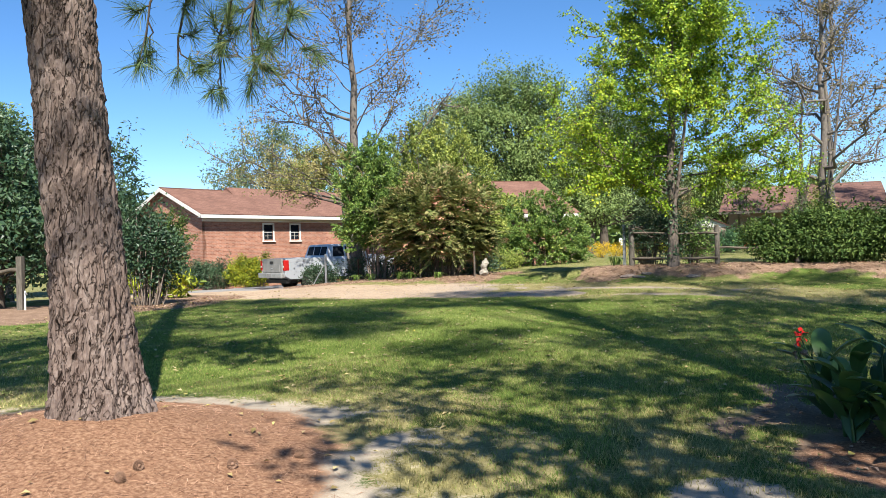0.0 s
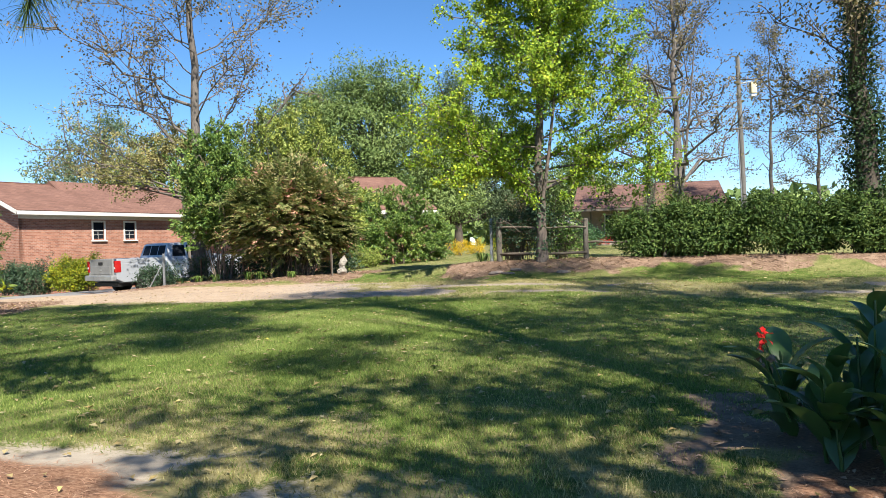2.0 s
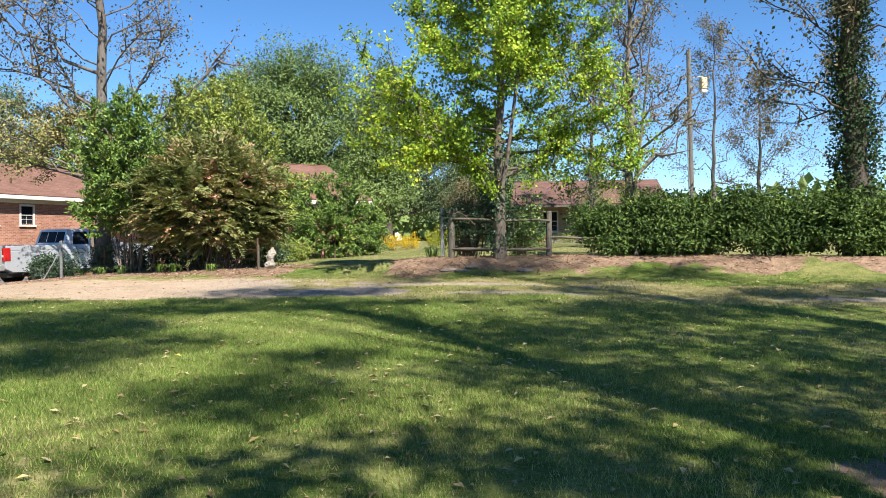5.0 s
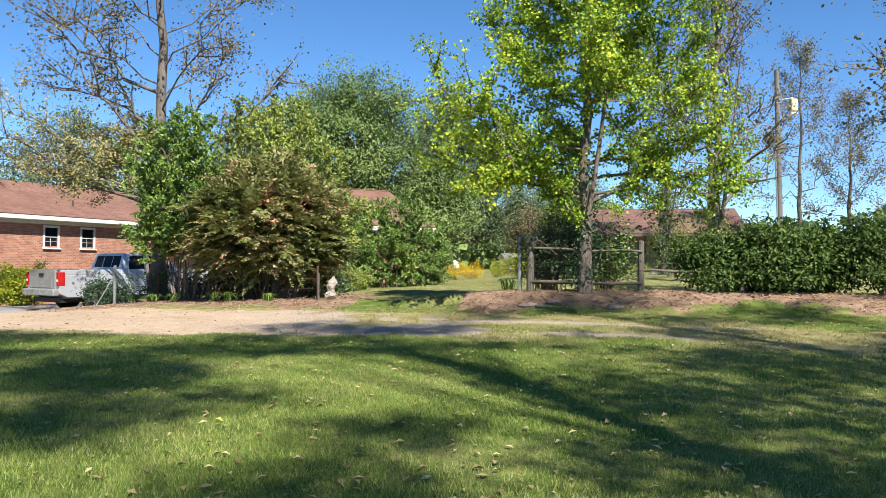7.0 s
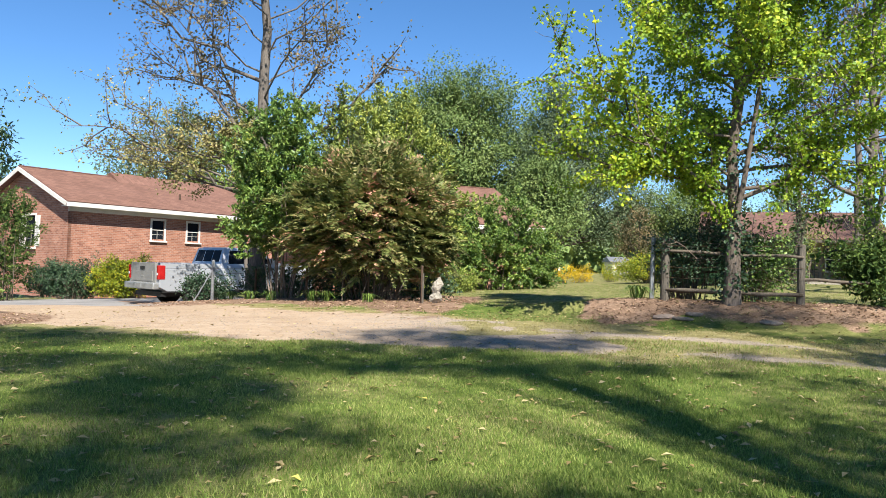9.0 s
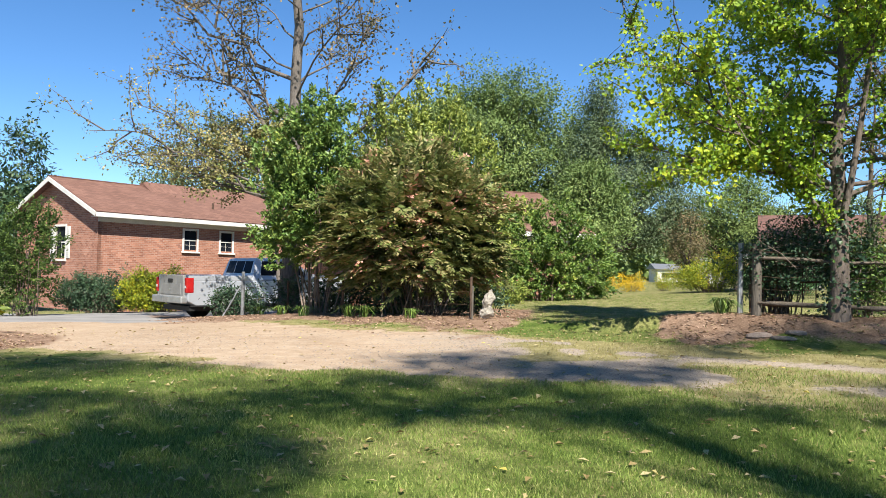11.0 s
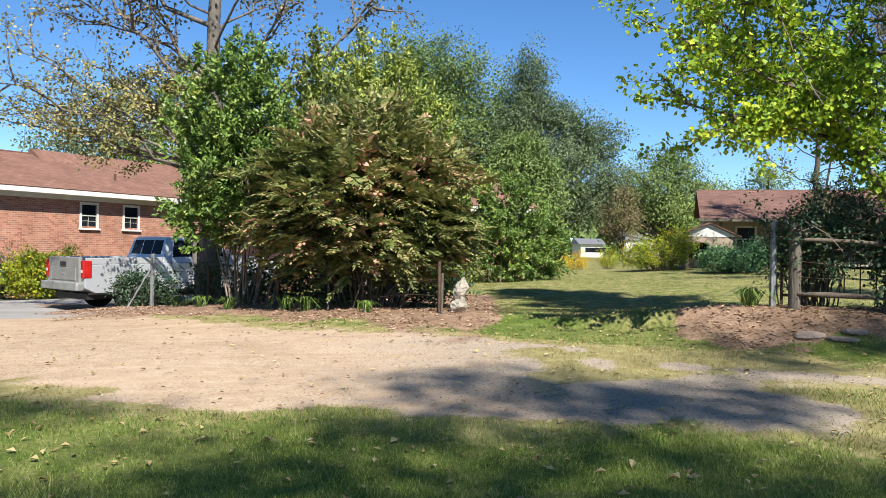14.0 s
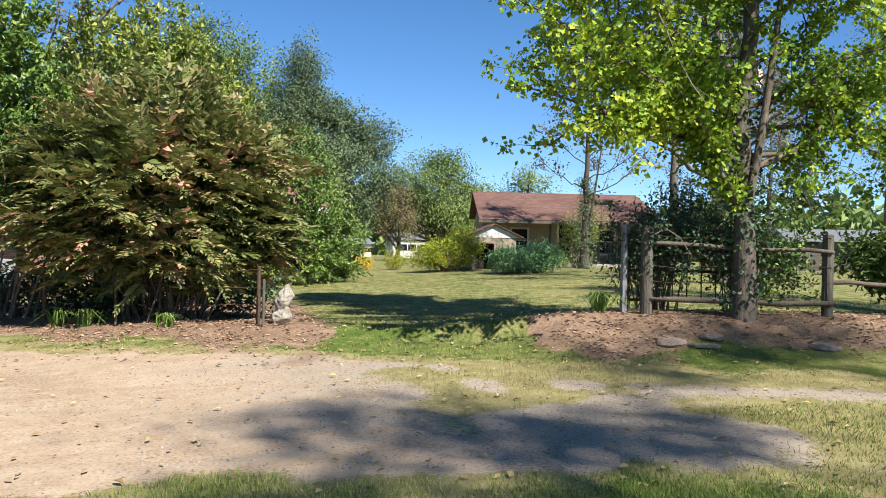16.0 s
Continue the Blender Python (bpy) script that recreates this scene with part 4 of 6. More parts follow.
# ---- pickup truck ----
def pickup(at, turn):
    t = thing("pickup_truck", at, "silver crew pickup truck with dusty tailgate, parked on the drive", "truck", "", "", turn)

    def arch(cx, r=0.47, zc=0.41):
        return [(cx + r * math.cos(a), zc + r * math.sin(a)) for a in np.linspace(math.pi + 0.15, -0.15, 11)][::1]
    low = 0.46
    out = [(0.02, 0.62), (0.0, 1.2), (5.7, 1.2), (5.84, 1.05), (5.84, 0.55), (5.75, low)]
    out += [(x, max(z, low)) for x, z in reversed(arch(4.95))]
    out += [(x, max(z, low)) for x, z in reversed(arch(1.28))]
    out += [(0.35, low)]
    part("body", prism(out, 0.0, 2.0), M["paint"], t, "", 0.025)
    for y0 in (0.0, 1.9):
        part("bed_rail", boxed(0.06, y0 + 0.004, 1.195, 2.1, y0 + 0.096, 1.36), M["paint"], t, "", 0.02)
    hood = prism([(3.95, 1.19), (3.95, 1.4), (4.3, 1.4), (5.55, 1.3), (5.72, 1.19)], 0.06, 1.94)
    part("hood", hood, M["paint"], t, "", 0.04)
    gate = boxed(-0.035, 0.2, 0.68, 0.06, 1.8, 1.37)
    box(gate, -0.047, 0.35, 0.80, -0.03, 1.65, 1.12)
    gate = part("tailgate", gate, M["paint_dull"], t, "dusty grey tailgate", 0.015)
    part("handle", boxed(-0.062, 0.86, 1.16, -0.032, 1.14, 1.26), M["black"], gate, "", 0.01)
    part("badge", boxed(-0.054, 0.93, 0.93, -0.046, 1.07, 0.985), M["chrome"], gate, "", 0.003)
    bump_ = boxed(-0.18, 0.03, 0.56, 0.02, 1.97, 0.76)
    b = part("bumper", bump_, M["chrome"], t, "dull chrome rear bumper", 0.04)
    part("number_plate", boxed(-0.192, 0.85, 0.59, -0.183, 1.15, 0.73), M["paint_dull"], b)
    for y0 in (0.0, 1.82):
        lens = part("tail_lamp", boxed(-0.03, y0 - 0.012 if y0 < 1 else y0 + 0.06, 0.86, 0.2, y0 + 0.13 if y0 < 1 else y0 + 0.192, 1.3), M["red_lens"], t, "red tail lamp", 0.03)
        part("reversing_lens", boxed(-0.036, y0 + (0.02 if y0 < 1 else 0.08), 1.0, -0.028, y0 + (0.1 if y0 < 1 else 0.16), 1.07), M["clear_lens"], lens)
    # cab: greenhouse narrowing to the roof
    bm = bmesh.new()
    prof = [(2.1, 1.2, 0.0), (2.32, 1.86, 0.16), (2.5, 1.9, 0.18), (3.5, 1.9, 0.18), (3.72, 1.84, 0.17), (4.35, 1.3, 0.02), (4.35, 1.2, 0.0)]
    a = [bm.verts.new((x, 0.02 + s, z)) for x, z, s in prof]
    c = [bm.verts.new((x, 1.98 - s, z)) for x, z, s in prof]
    bm.faces.new(a)
    bm.faces.new(list(reversed(c)))
    for k in range(len(a)):
        j = (k + 1) % len(a)
        bm.faces.new((a[j], a[k], c[k], c[j]))
    bmesh.ops.recalc_face_normals(bm, faces=bm.faces)
    cab = part("cab", bm, M["paint"], t, "", 0.03)

    def pane(name, pts):
        bm = bmesh.new()
        vs = [bm.verts.new(p) for p in pts]
        f = bm.faces.new(vs)
        bm.normal_update()
        r = bmesh.ops.extrude_face_region(bm, geom=[f])
        bmesh.ops.translate(bm, vec=f.normal * 0.012, verts=[v for v in r["geom"] if isinstance(v, bmesh.types.BMVert)])
        bmesh.ops.recalc_face_normals(bm, faces=bm.faces)
        part(name, bm, M["glass"], cab, "dark tinted glass")

    def side_pt(x, z, right=True):
        s = 0.02 + (z - 1.2) / 0.66 * 0.16
        return (x, s - 0.008 if right else 2.0 - s + 0.008, z)
    for right in (True, False):
        pane("side_window", [side_pt(x, z, right) for x, z in ((2.42, 1.36), (3.02, 1.36), (3.02, 1.8), (2.52, 1.8))])
        pane("side_window", [side_pt(x, z, right) for x, z in ((3.12, 1.36), (4.08, 1.36), (3.66, 1.8), (3.12, 1.8))])
    for y0, y1 in ((0.24, 0.72), (0.75, 1.25), (1.28, 1.76)):
        pane("rear_window", [(2.13 + (z - 1.2) * 0.333 - 0.02, y, z) for y, z in ((y0, 1.42), (y1, 1.42), (min(y1, 1.72), 1.8), (max(y0, 0.28), 1.8))])
    pane("windscreen", [(4.3 - (z - 1.34) * 1.17 + 0.02, y, z) for y, z in ((0.2, 1.38), (1.8, 1.38), (1.72, 1.78), (0.28, 1.78))])
    for y0 in (-0.18, 1.98):
        part("mirror", boxed(3.95, y0, 1.32, 4.08, y0 + 0.2, 1.55), M["paint"], t, "", 0.03)
    part("trim_strip", boxed(0.1, -0.008, 0.46, 5.7, 0.0, 0.5), M["black"], t)
    part("underside", boxed(0.15, 0.15, 0.33, 5.6, 1.85, 0.47), M["black"], t)
    for cx in (1.28, 4.95):
        for y0, y1, o in ((0.03, 0.29, 1), (1.71, 1.97, -1)):
            bm = cyl(bmesh.new(), (cx, y0, 0.41), (cx, y1, 0.41), 0.41, None, 32)
            w = part("wheel", bm, M["rubber"], t, "", 0.045)
            ys = y0 - 0.006 if o == 1 else y1 + 0.006
            bm = cyl(bmesh.new(), (cx, ys, 0.41), (cx, ys + 0.05 * o, 0.41), 0.25, 0.23, 24)
            for k in range(6):
                a = k * math.pi / 3
                box(bm, 0.05, -0.012, -0.03, 0.22, 0.006, 0.03, Matrix.Translation((cx, ys, 0.41)) @ Matrix.Rotation(a, 4, "Y"))
            part("rim", bm, M["chrome"], w)
    return t


tx, ty = -7.15, 31.2
truck = pickup((tx, ty, gz(tx + 0.3, ty + 1.2) + 0.0), 46.0)
truck.matrix_world = truck.matrix_world @ Matrix.Rotation(radians(-1.0), 4, "Y")


# ---- rail fence with a gate, its bed and the stones ----
def post(name, x, y, h, r, material, parent, z=None, square=False, label=""):
    z = gz(x, y) if z is None else z
    bm = bmesh.new()
    o = parent.matrix_world.inverted() @ Vector((x, y, z))
    if square:
        box(bm, o.x - r, o.y - r, o.z - 0.2, o.x + r, o.y + r, o.z + h)
        return part(name, bm, material, parent, label, 0.012)
    bmesh.ops.create_cone(bm, cap_ends=True, segments=14, radius1=r * 1.05, radius2=r * 0.95, depth=h + 0.2, matrix=Matrix.Translation((o.x, o.y, o.z + (h - 0.2) / 2)))
    for v in bm.verts:
        v.co += Vector(((random.random() - 0.5), (random.random() - 0.5), (random.random() - 0.5) * 0.8)) * r * 0.18
    return part(name, bm, material, parent, label, 0.008)


def rail(name, a, b, r, material, parent, label=""):
    a, b = np.array(a, float), np.array(b, float)
    p = path_to(a, b, -0.006, 8, 0.06)
    v, f = tubes([(p, r * (1 + 0.15 * rng.normal(size=8)))], 8)
    ob = add(name, mesh_np(name, v - np.array(parent.matrix_world.translation), f, True), material, parent, label)
    return ob


FA, FB = np.array([5.42, 21.36]), np.array([7.50, 20.47])
fence = thing("rail_fence", (5.42, 21.36, gz(5.42, 21.36)), "weathered wooden post and rail fence with strung wire", "fence")
za, zb = gz(*FA), gz(*FB)
post("post", *FA, 1.12, 0.075, M["old_wood"], fence)
post("post", *FB, 1.02, 0.065, M["old_wood"], fence)
FC = np.array([9.3, 19.75])
zc = gz(*FC)
post("post", *FC, 0.6, 0.055, M["old_wood"], fence)
for h0, h1, r in ((0.90, 0.80, 0.027), (0.20, 0.16, 0.032)):
    rail("rail", (FA[0], FA[1] - 0.08, za + h0), (FB[0], FB[1] - 0.08, zb + h1), r, M["rail_wood"], fence)
rail("rail", (FB[0], FB[1], zb + 0.42), (FC[0], FC[1], zc + 0.4), 0.03, M["rail_wood"], fence)
for h in (0.42, 0.62, 1.0):
    rail("wire", (FA[0], FA[1] - 0.09, za + h), (FB[0], FB[1] - 0.09, zb + h), 0.0035, M["rusty"], fence)
gate_post = thing("gate_post", (5.26, 21.62, gz(5.26, 21.62)), "grey galvanised steel gate post beside the fence", "post")
post("pole", 5.26, 21.62, 1.1, 0.045, M["galvanised"], gate_post)
part("cap", cyl(bmesh.new(), (0, 0, 1.09), (0, 0, 1.14), 0.05), M["galvanised"], gate_post)


def wire_gate(at, turn, w, h):
    g = thing("metal_gate", at, "rusty steel tube gate standing open behind the fence", "gate", "", "", turn)
    for name, a, b in (("top_bar", (0, 0, h), (w, 0, h)), ("bottom_bar", (0, 0, 0.16), (w, 0, 0.16)), ("middle_bar", (0, 0, 0.55), (w, 0, 0.55)), ("side_bar", (0, 0, 0.02), (0, 0, h)), ("side_bar", (w, 0, 0.0), (w, 0, h))):
        part(name, cyl(bmesh.new(), a, b, 0.02, None, 8), M["rusty"], g)
    for k in range(1, 8):
        part("upright", cyl(bmesh.new(), (w * k / 8, 0, 0.16), (w * k / 8, 0, h), 0.009, None, 6), M["rusty"], g)
    return g


wire_gate((5.5, 21.85, gz(6.3, 21.6) - 0.02), -20, 1.55, 1.05)
end_post = thing("steel_stake", (6.98, 21.35, gz(6.98, 21.35)), "short grey steel stake behind the fence", "post")
post("pole", 6.98, 21.35, 0.55, 0.03, M["galvanised"], end_post)


def vine(name, pts, spread, n, per, size, material, label, drop=0.0):
    pts = np.asarray(pts, float)
    o = pts[0].copy()
    ob = thing(name, tuple(o), label, "vine")
    t = rng.uniform(0, len(pts) - 1, n)
    c = np.stack([np.interp(t, np.arange(len(pts)), pts[:, k]) for k in range(3)], 1) + rng.normal(size=(n, 3)) * np.asarray(spread)
    c[:, 2] -= drop * rng.random(n) ** 2
    P = [(path_to(c[a], c[b], -0.1, 6, 0.5), np.full(6, 0.007)) for a, b in zip(rng.integers(0, n, 30), rng.integers(0, n, 30)) if np.linalg.norm(c[a] - c[b]) < 1.4]
    P.append((path_to(pts[0], pts[-1], -0.02, 8, 0.3), np.full(8, 0.012)))
    v, f = tubes(P, 5)
    add("stem", mesh_np("stem", v - o, f, True), M["twig"], ob)
    v, f = leaves(c, np.full(n, 0.12), per, size, 0.9, 0.8)
    add("foliage", mesh_np("foliage", v - o, f), material, ob)
    return ob


vine("fence_vine", [(5.45, 21.5, za + 1.12), (6.3, 21.2, za + 1.1), (7.0, 21.0, za + 0.9)], (0.3, 0.12, 0.14), 230, 18, 0.05, L_DARK, "dark green vine tangled over the top of the fence", 0.5)
lobed_plant("fence_shrub", (6.0, 21.95), [(0, 0, 1.0, 0.7, 0.35, 0.55), (0.5, 0, 1.4, 0.45, 0.3, 0.45), (-0.3, 0, 0.6, 0.5, 0.3, 0.4)], 420, 18, 0.05, 0.2, L_DARK, M["twig"], "dark tangled bush behind the rail fence", "bush", "", 6, 0.012, hollow=0.1)
lobed_plant("fence_shrub", (7.15, 21.6), [(0, 0, 0.9, 0.45, 0.3, 0.55), (0.2, 0, 0.5, 0.4, 0.3, 0.4)], 200, 16, 0.055, 0.2, L_SHRUB, M["twig"], "loose green bush behind the rail fence", "bush", "", 6, 0.012, hollow=0.1)
vine("fence_vine", [(6.7, 20.95, za + 0.5), (7.1, 20.85, za + 1.0), (7.4, 20.7, za + 0.7)], (0.18, 0.12, 0.25), 120, 14, 0.055, L_SHRUB, "green vine climbing between fence posts", 0.5)

for k, (sx_, sy_) in enumerate([(5.15, 20.5), (5.42, 20.28), (5.66, 20.42), (6.7, 19.75)]):
    bm = bmesh.new()
    bmesh.ops.create_icosphere(bm, subdivisions=2, radius=1)
    s = (0.15 + 0.1 * random.random(), 0.1 + 0.06 * random.random(), 0.03 + 0.02 * random.random())
    for v in bm.verts:
        v.co = Vector((v.co.x * s[0], v.co.y * s[1], max(-0.8, min(0.8, v.co.z * 1.4)) * s[2])) + 0.02 * noise.noise_vector(v.co * 1.7 + Vector((k * 3.1, 0, 0)))
    me = bpy.data.meshes.new("stone")
    bm.to_mesh(me)
    bm.free()
    ob = tagged(add("edging_stone", me, M["stone"]), "flat brown field stone edging the raised bed", "stone", "edging stones")
    ob.matrix_world = pose(sx_, sy_, gz(sx_, sy_) + s[2] * 0.1, random.uniform(-8, 8), random.uniform(-8, 8), random.uniform(-40, 10))

# wire fence along the shrubs
sf = thing("wire_fence", (-5.03, 29.39, gz(-5.03, 29.39)), "old wire fence with steel posts in front of the shrubs", "fence")
wp = [(-5.03, 29.39), (-3.4, 27.5), (-1.77, 25.54), (0.95, 23.74)]
for k, (a, b) in enumerate(wp):
    post("post", a, b, 1.18 if k == 0 else 0.78, 0.045 if k == 0 else 0.028, M["galvanised"] if k == 0 else M["rusty"], sf, None, False, "galvanised steel post" if k == 0 else "")
for (a, b), (c, d) in zip(wp, wp[1:]):
    for h in (0.25, 0.5, 0.74):
        rail("wire", (a, b, gz(a, b) + h), (c, d, gz(c, d) + h), 0.005, M["rusty"], sf)
rail("brace", (-5.03, 29.36, gz(-5.03, 29.39) + 0.9), (-5.5, 29.2, gz(-5.5, 29.2)), 0.022, M["galvanised"], sf)

# stone garden figure: one lumpy weathered shape
bm = bmesh.new()
bmesh.ops.create_icosphere(bm, subdivisions=5, radius=1)
for v in bm.verts:
    p = v.co.copy()
    z = p.z * 0.5 + 0.5
    r = 0.135 * (1 - 0.35 * z) * (1 + 0.25 * math.sin(z * 9.5 + 0.6))
    q = Vector((p.x * r + 0.10 * z * z, p.y * r * 0.9 - 0.03 * z, z * 0.56))
    v.co = q + noise.noise_vector(q * 9) * 0.045 + noise.noise_vector(q * 24) * 0.018
me = bpy.data.meshes.new("garden_statue")
bm.to_mesh(me)
bm.free()
st = tagged(add("garden_statue", me, M["concrete"]), "small weathered pale stone garden figure beside the bed", "statue")
st.location = (1.24, 23.68, gz(1.24, 23.68) - 0.02)
stake = thing("garden_stake", (0.98, 23.5, gz(0.98, 23.5)), "short wooden stake beside the stone figure", "stake")
post("stake", 0.98, 23.5, 0.62, 0.02, M["old_wood"], stake)


# ---- trees and shrubs ----
def pine_tree():
    x, y = PINE
    z0 = gz(x, y) - 0.12
    ob = thing("pine_tree", (x, y, z0), "tall pine with plated grey-brown bark and drooping needles", "tree")
    n, k, top = 110, 190, 15.0
    V = []
    zs = np.concatenate([np.linspace(0, 4.6, 150), np.linspace(4.75, top, 40)])
    for z in zs:
        r = 0.262 * (1 - 0.035 * max(z - 1, 0)) + 0.12 * math.exp(-z / 0.5)
        r = max(r, 0.03)
        cx, cy = -0.105 * z + 0.0016 * z * z, 0.02 * z
        for a in range(n):
            th = 2 * math.pi * a / n
            p = Vector((math.cos(th), math.sin(th), 0)) * r
            q = Vector((p.x * 17, p.y * 17, z * 6.0))
            q = q + 0.7 * noise.noise_vector(q * 0.5)
            d, _ = noise.voronoi(q)
            cell = min(1.0, (d[1] - d[0]) * 3.5)
            dr = 0.030 * cell * (0.6 + 0.6 * noise.noise(q * 0.9)) + 0.012 * noise.noise(q * 2.3) + 0.02 * noise.noise(Vector((p.x * 5, p.y * 5, z * 1.2)))
            rr = r + dr - 0.012 + 0.05 * math.exp(-z / 0.25) * (0.5 + 0.5 * math.sin(th * 5 + 1))
            V.append((cx + rr * math.cos(th), cy + rr * math.sin(th), z))
    m = len(zs)
    i, j = np.meshgrid(np.arange(m - 1), np.arange(n), indexing="ij")
    p, q = i * n + j, i * n + (j + 1) % n
    add("trunk", mesh_np("trunk", V, np.stack([p, q, q + n, p + n], -1).reshape(-1, 4), False), M["pine_bark"], ob)
    # boughs: a low one that hangs into view, and the high crown
    B, tufts, marks = [], [], [0]

    def tuft_branch(a, b, sag, k, spread, ln):
        p = path_to(a, b, sag, 8, 0.2)
        B.append((p, np.linspace(0.035 if ln > 0.5 else 0.012, 0.006, 8)))
        for _ in range(k):
            u = rng.uniform(0.35, 1.0)
            s0 = np.array([np.interp(u, np.linspace(0, 1, 8), p[:, q]) for q in range(3)])
            e = s0 + rng.normal(size=3) * spread + np.array([0, 0, -0.25 * ln])
            sp = path_to(s0, e, -0.12, 6, 0.5)
            B.append((sp, np.linspace(0.009, 0.004, 6)))
            tufts.append((sp[-1], sp[-1] - sp[-2]))
            tufts.append((sp[-3], sp[-2] - sp[-3]))
        tufts.append((p[-1], p[-1] - p[-2]))
    o = np.array([x, y, z0])
    hang = [((-0.35, 5.9, 5.6), (-1.0, 6.05, 3.05), 11), ((-0.3, 5.9, 5.6), (-0.62, 6.1, 2.85), 11), ((-0.25, 5.9, 5.6), (-0.3, 6.05, 3.05), 12), ((-0.2, 5.9, 5.6), (0.0, 6.0, 3.35), 10), ((-0.4, 5.9, 5.6), (-1.25, 5.95, 3.3), 9)]
    B.append((path_to(np.array([-0.5, 0.08, 5.2]), np.array([0.75, 1.0, 5.6 - z0]), 0.02, 8), np.linspace(0.06, 0.03, 8)))
    for a, b, c in hang:
        tuft_branch(np.array(a) - o, np.array(b) - o, 0.02, c, 0.17, 0.6)
    marks.append(len(B))
    B.append((path_to(np.array([-0.7, 0, 3.55]), np.array([-0.82, -0.05, 3.12]), -0.05, 5), np.linspace(0.03, 0.02, 5)))
    for i in range(30):
        h = 8.0 + 6.0 * i / 30
        az = i * 2.4
        ln = (3.6 - 2.2 * i / 30) * rng.uniform(0.7, 1.1)
        marks.append(len(B))
        st_ = np.array([-0.105 * h + 0.0016 * h * h, 0.02 * h, h])
        tuft_branch(st_, st_ + ln * np.array([math.cos(az), math.sin(az), 0.15]), 0.06, 5, 0.45, 1.0)
    marks.append(len(B))
    for a, b in zip(marks, marks[1:]):
        v, f = tubes(B[a:b], 6)
        add("bough", mesh_np("bough", v, f, True), M["bark_dark"], ob)
    c = np.array([t[0] for t in tufts])
    d = unit(np.array([t[1] for t in tufts]))
    per = 60
    c, d = np.repeat(c, per, 0), np.repeat(d, per, 0)
    nd = unit(d * 0.8 + rng.normal(size=c.shape) * 0.55 - [0, 0, 0.12])
    s = unit(np.cross(nd, rng.normal(size=c.shape)))
    ln = rng.uniform(0.13, 0.25, len(c))[:, None]
    c = c - d * rng.uniform(0, 0.08, len(c))[:, None]
    mid = c + nd * ln * 0.55
    tip = c + nd * ln - np.array([0, 0, 0.02])
    wd = 0.0022
    V = np.stack([c - s * wd, c + s * wd, mid + s * wd, mid - s * wd], 1)
    V2 = np.stack([mid - s * wd, mid + s * wd, tip + s * wd * 0.5, tip - s * wd * 0.5], 1)
    V = np.concatenate([V, V2]).reshape(-1, 3)
    add("needle_crown", mesh_np("needles", V, np.arange(len(V)).reshape(-1, 4)), L_NEEDLE, ob, "tufts of long green pine needles")
    return ob


pine_tree()

rng = np.random.default_rng(21)
limb_tree("ginkgo_tree", (6.42, 20.75), 11.5, 0.135, L_GINKGO, M["bark_brown"], "ginkgo tree with bright yellow-green fan leaves", 66, 0.2, 0.97, (3.5, 0.7), (0.42, 1.0), 10, 24, 0.062, 0.15, 0.75, (0.15, 0.1), 1.0, fork=True, density=0.95, limb_r=0.24, start_az=2.9, inner=0.12, ivy=(2.6, 0.2, 60, L_DARK), sleeve=18,
          boughs=[(1.3, (-0.95, -0.1, 2.5), 0.05, -0.05), (1.9, (-3.4, -0.3, 2.5), 0.035, 0.06), (1.9, (-3.1, 0.4, 4.6), 0.045, -0.02), (1.8, (3.5, 0.2, 3.6), 0.045, -0.03), (2.0, (3.0, -0.3, 2.7), 0.035, 0.05), (1.9, (-2.8, -0.8, 3.0), 0.035, 0.02), (2.3, (3.3, -0.2, 2.3), 0.035, 0.05), (2.6, (2.6, -0.5, 3.3), 0.035, 0.0), (2.2, (-2.2, -0.5, 2.4), 0.03, 0.04)])
limb_tree("sycamore_tree", (-3.85, 29.6), 17.0, 0.24, L_DRY, M["bark_grey"], "tall half-bare sycamore with sparse turning leaves", 32, 0.3, 0.97, (5.4, 1.8), (0.55, 1.05), 11, 8, 0.085, 0.3, 0.8, (-0.1, 0.4), 0.8, density=0.8, wob=0.24, start_az=2.6, bow=-0.03, limb_r=0.2,
          boughs=[(3.6, (-2.8, -0.2, 8.4), 0.085, -0.03), (5.0, (-2.2, 0.3, 7.7), 0.06, -0.05), (4.0, (3.6, -0.3, 7.1), 0.07, -0.1), (4.6, (2.0, 0.5, 8.6), 0.06, -0.06), (6.4, (-4.8, -0.4, 9.4), 0.06, -0.05)])
limb_tree("tan_leaved_tree", (-4.2, 30.2), 5.2, 0.08, L_TAN, M["bark_grey"], "spreading tree with tan and yellowish leaves by the house", 14, 0.66, 0.97, (1.9, 1.1), (0.1, 0.8), 9, 12, 0.08, 0.2, 0.7, (-0.5, 0.1), 0.7, density=0.9, wob=0.25, start_az=2.4,
          boughs=[(3.4, (-5.3, -0.4, 5.0), 0.045, 0.06), (3.2, (-4.2, 0.3, 4.3), 0.04, 0.05), (3.6, (-3.9, -0.6, 5.7), 0.04, 0.0), (3.3, (-3.2, -0.6, 4.2), 0.035, 0.06), (3.8, (-2.2, 0.2, 5.6), 0.035, -0.03), (3.4, (-4.7, 0.9, 4.8), 0.035, 0.05)])


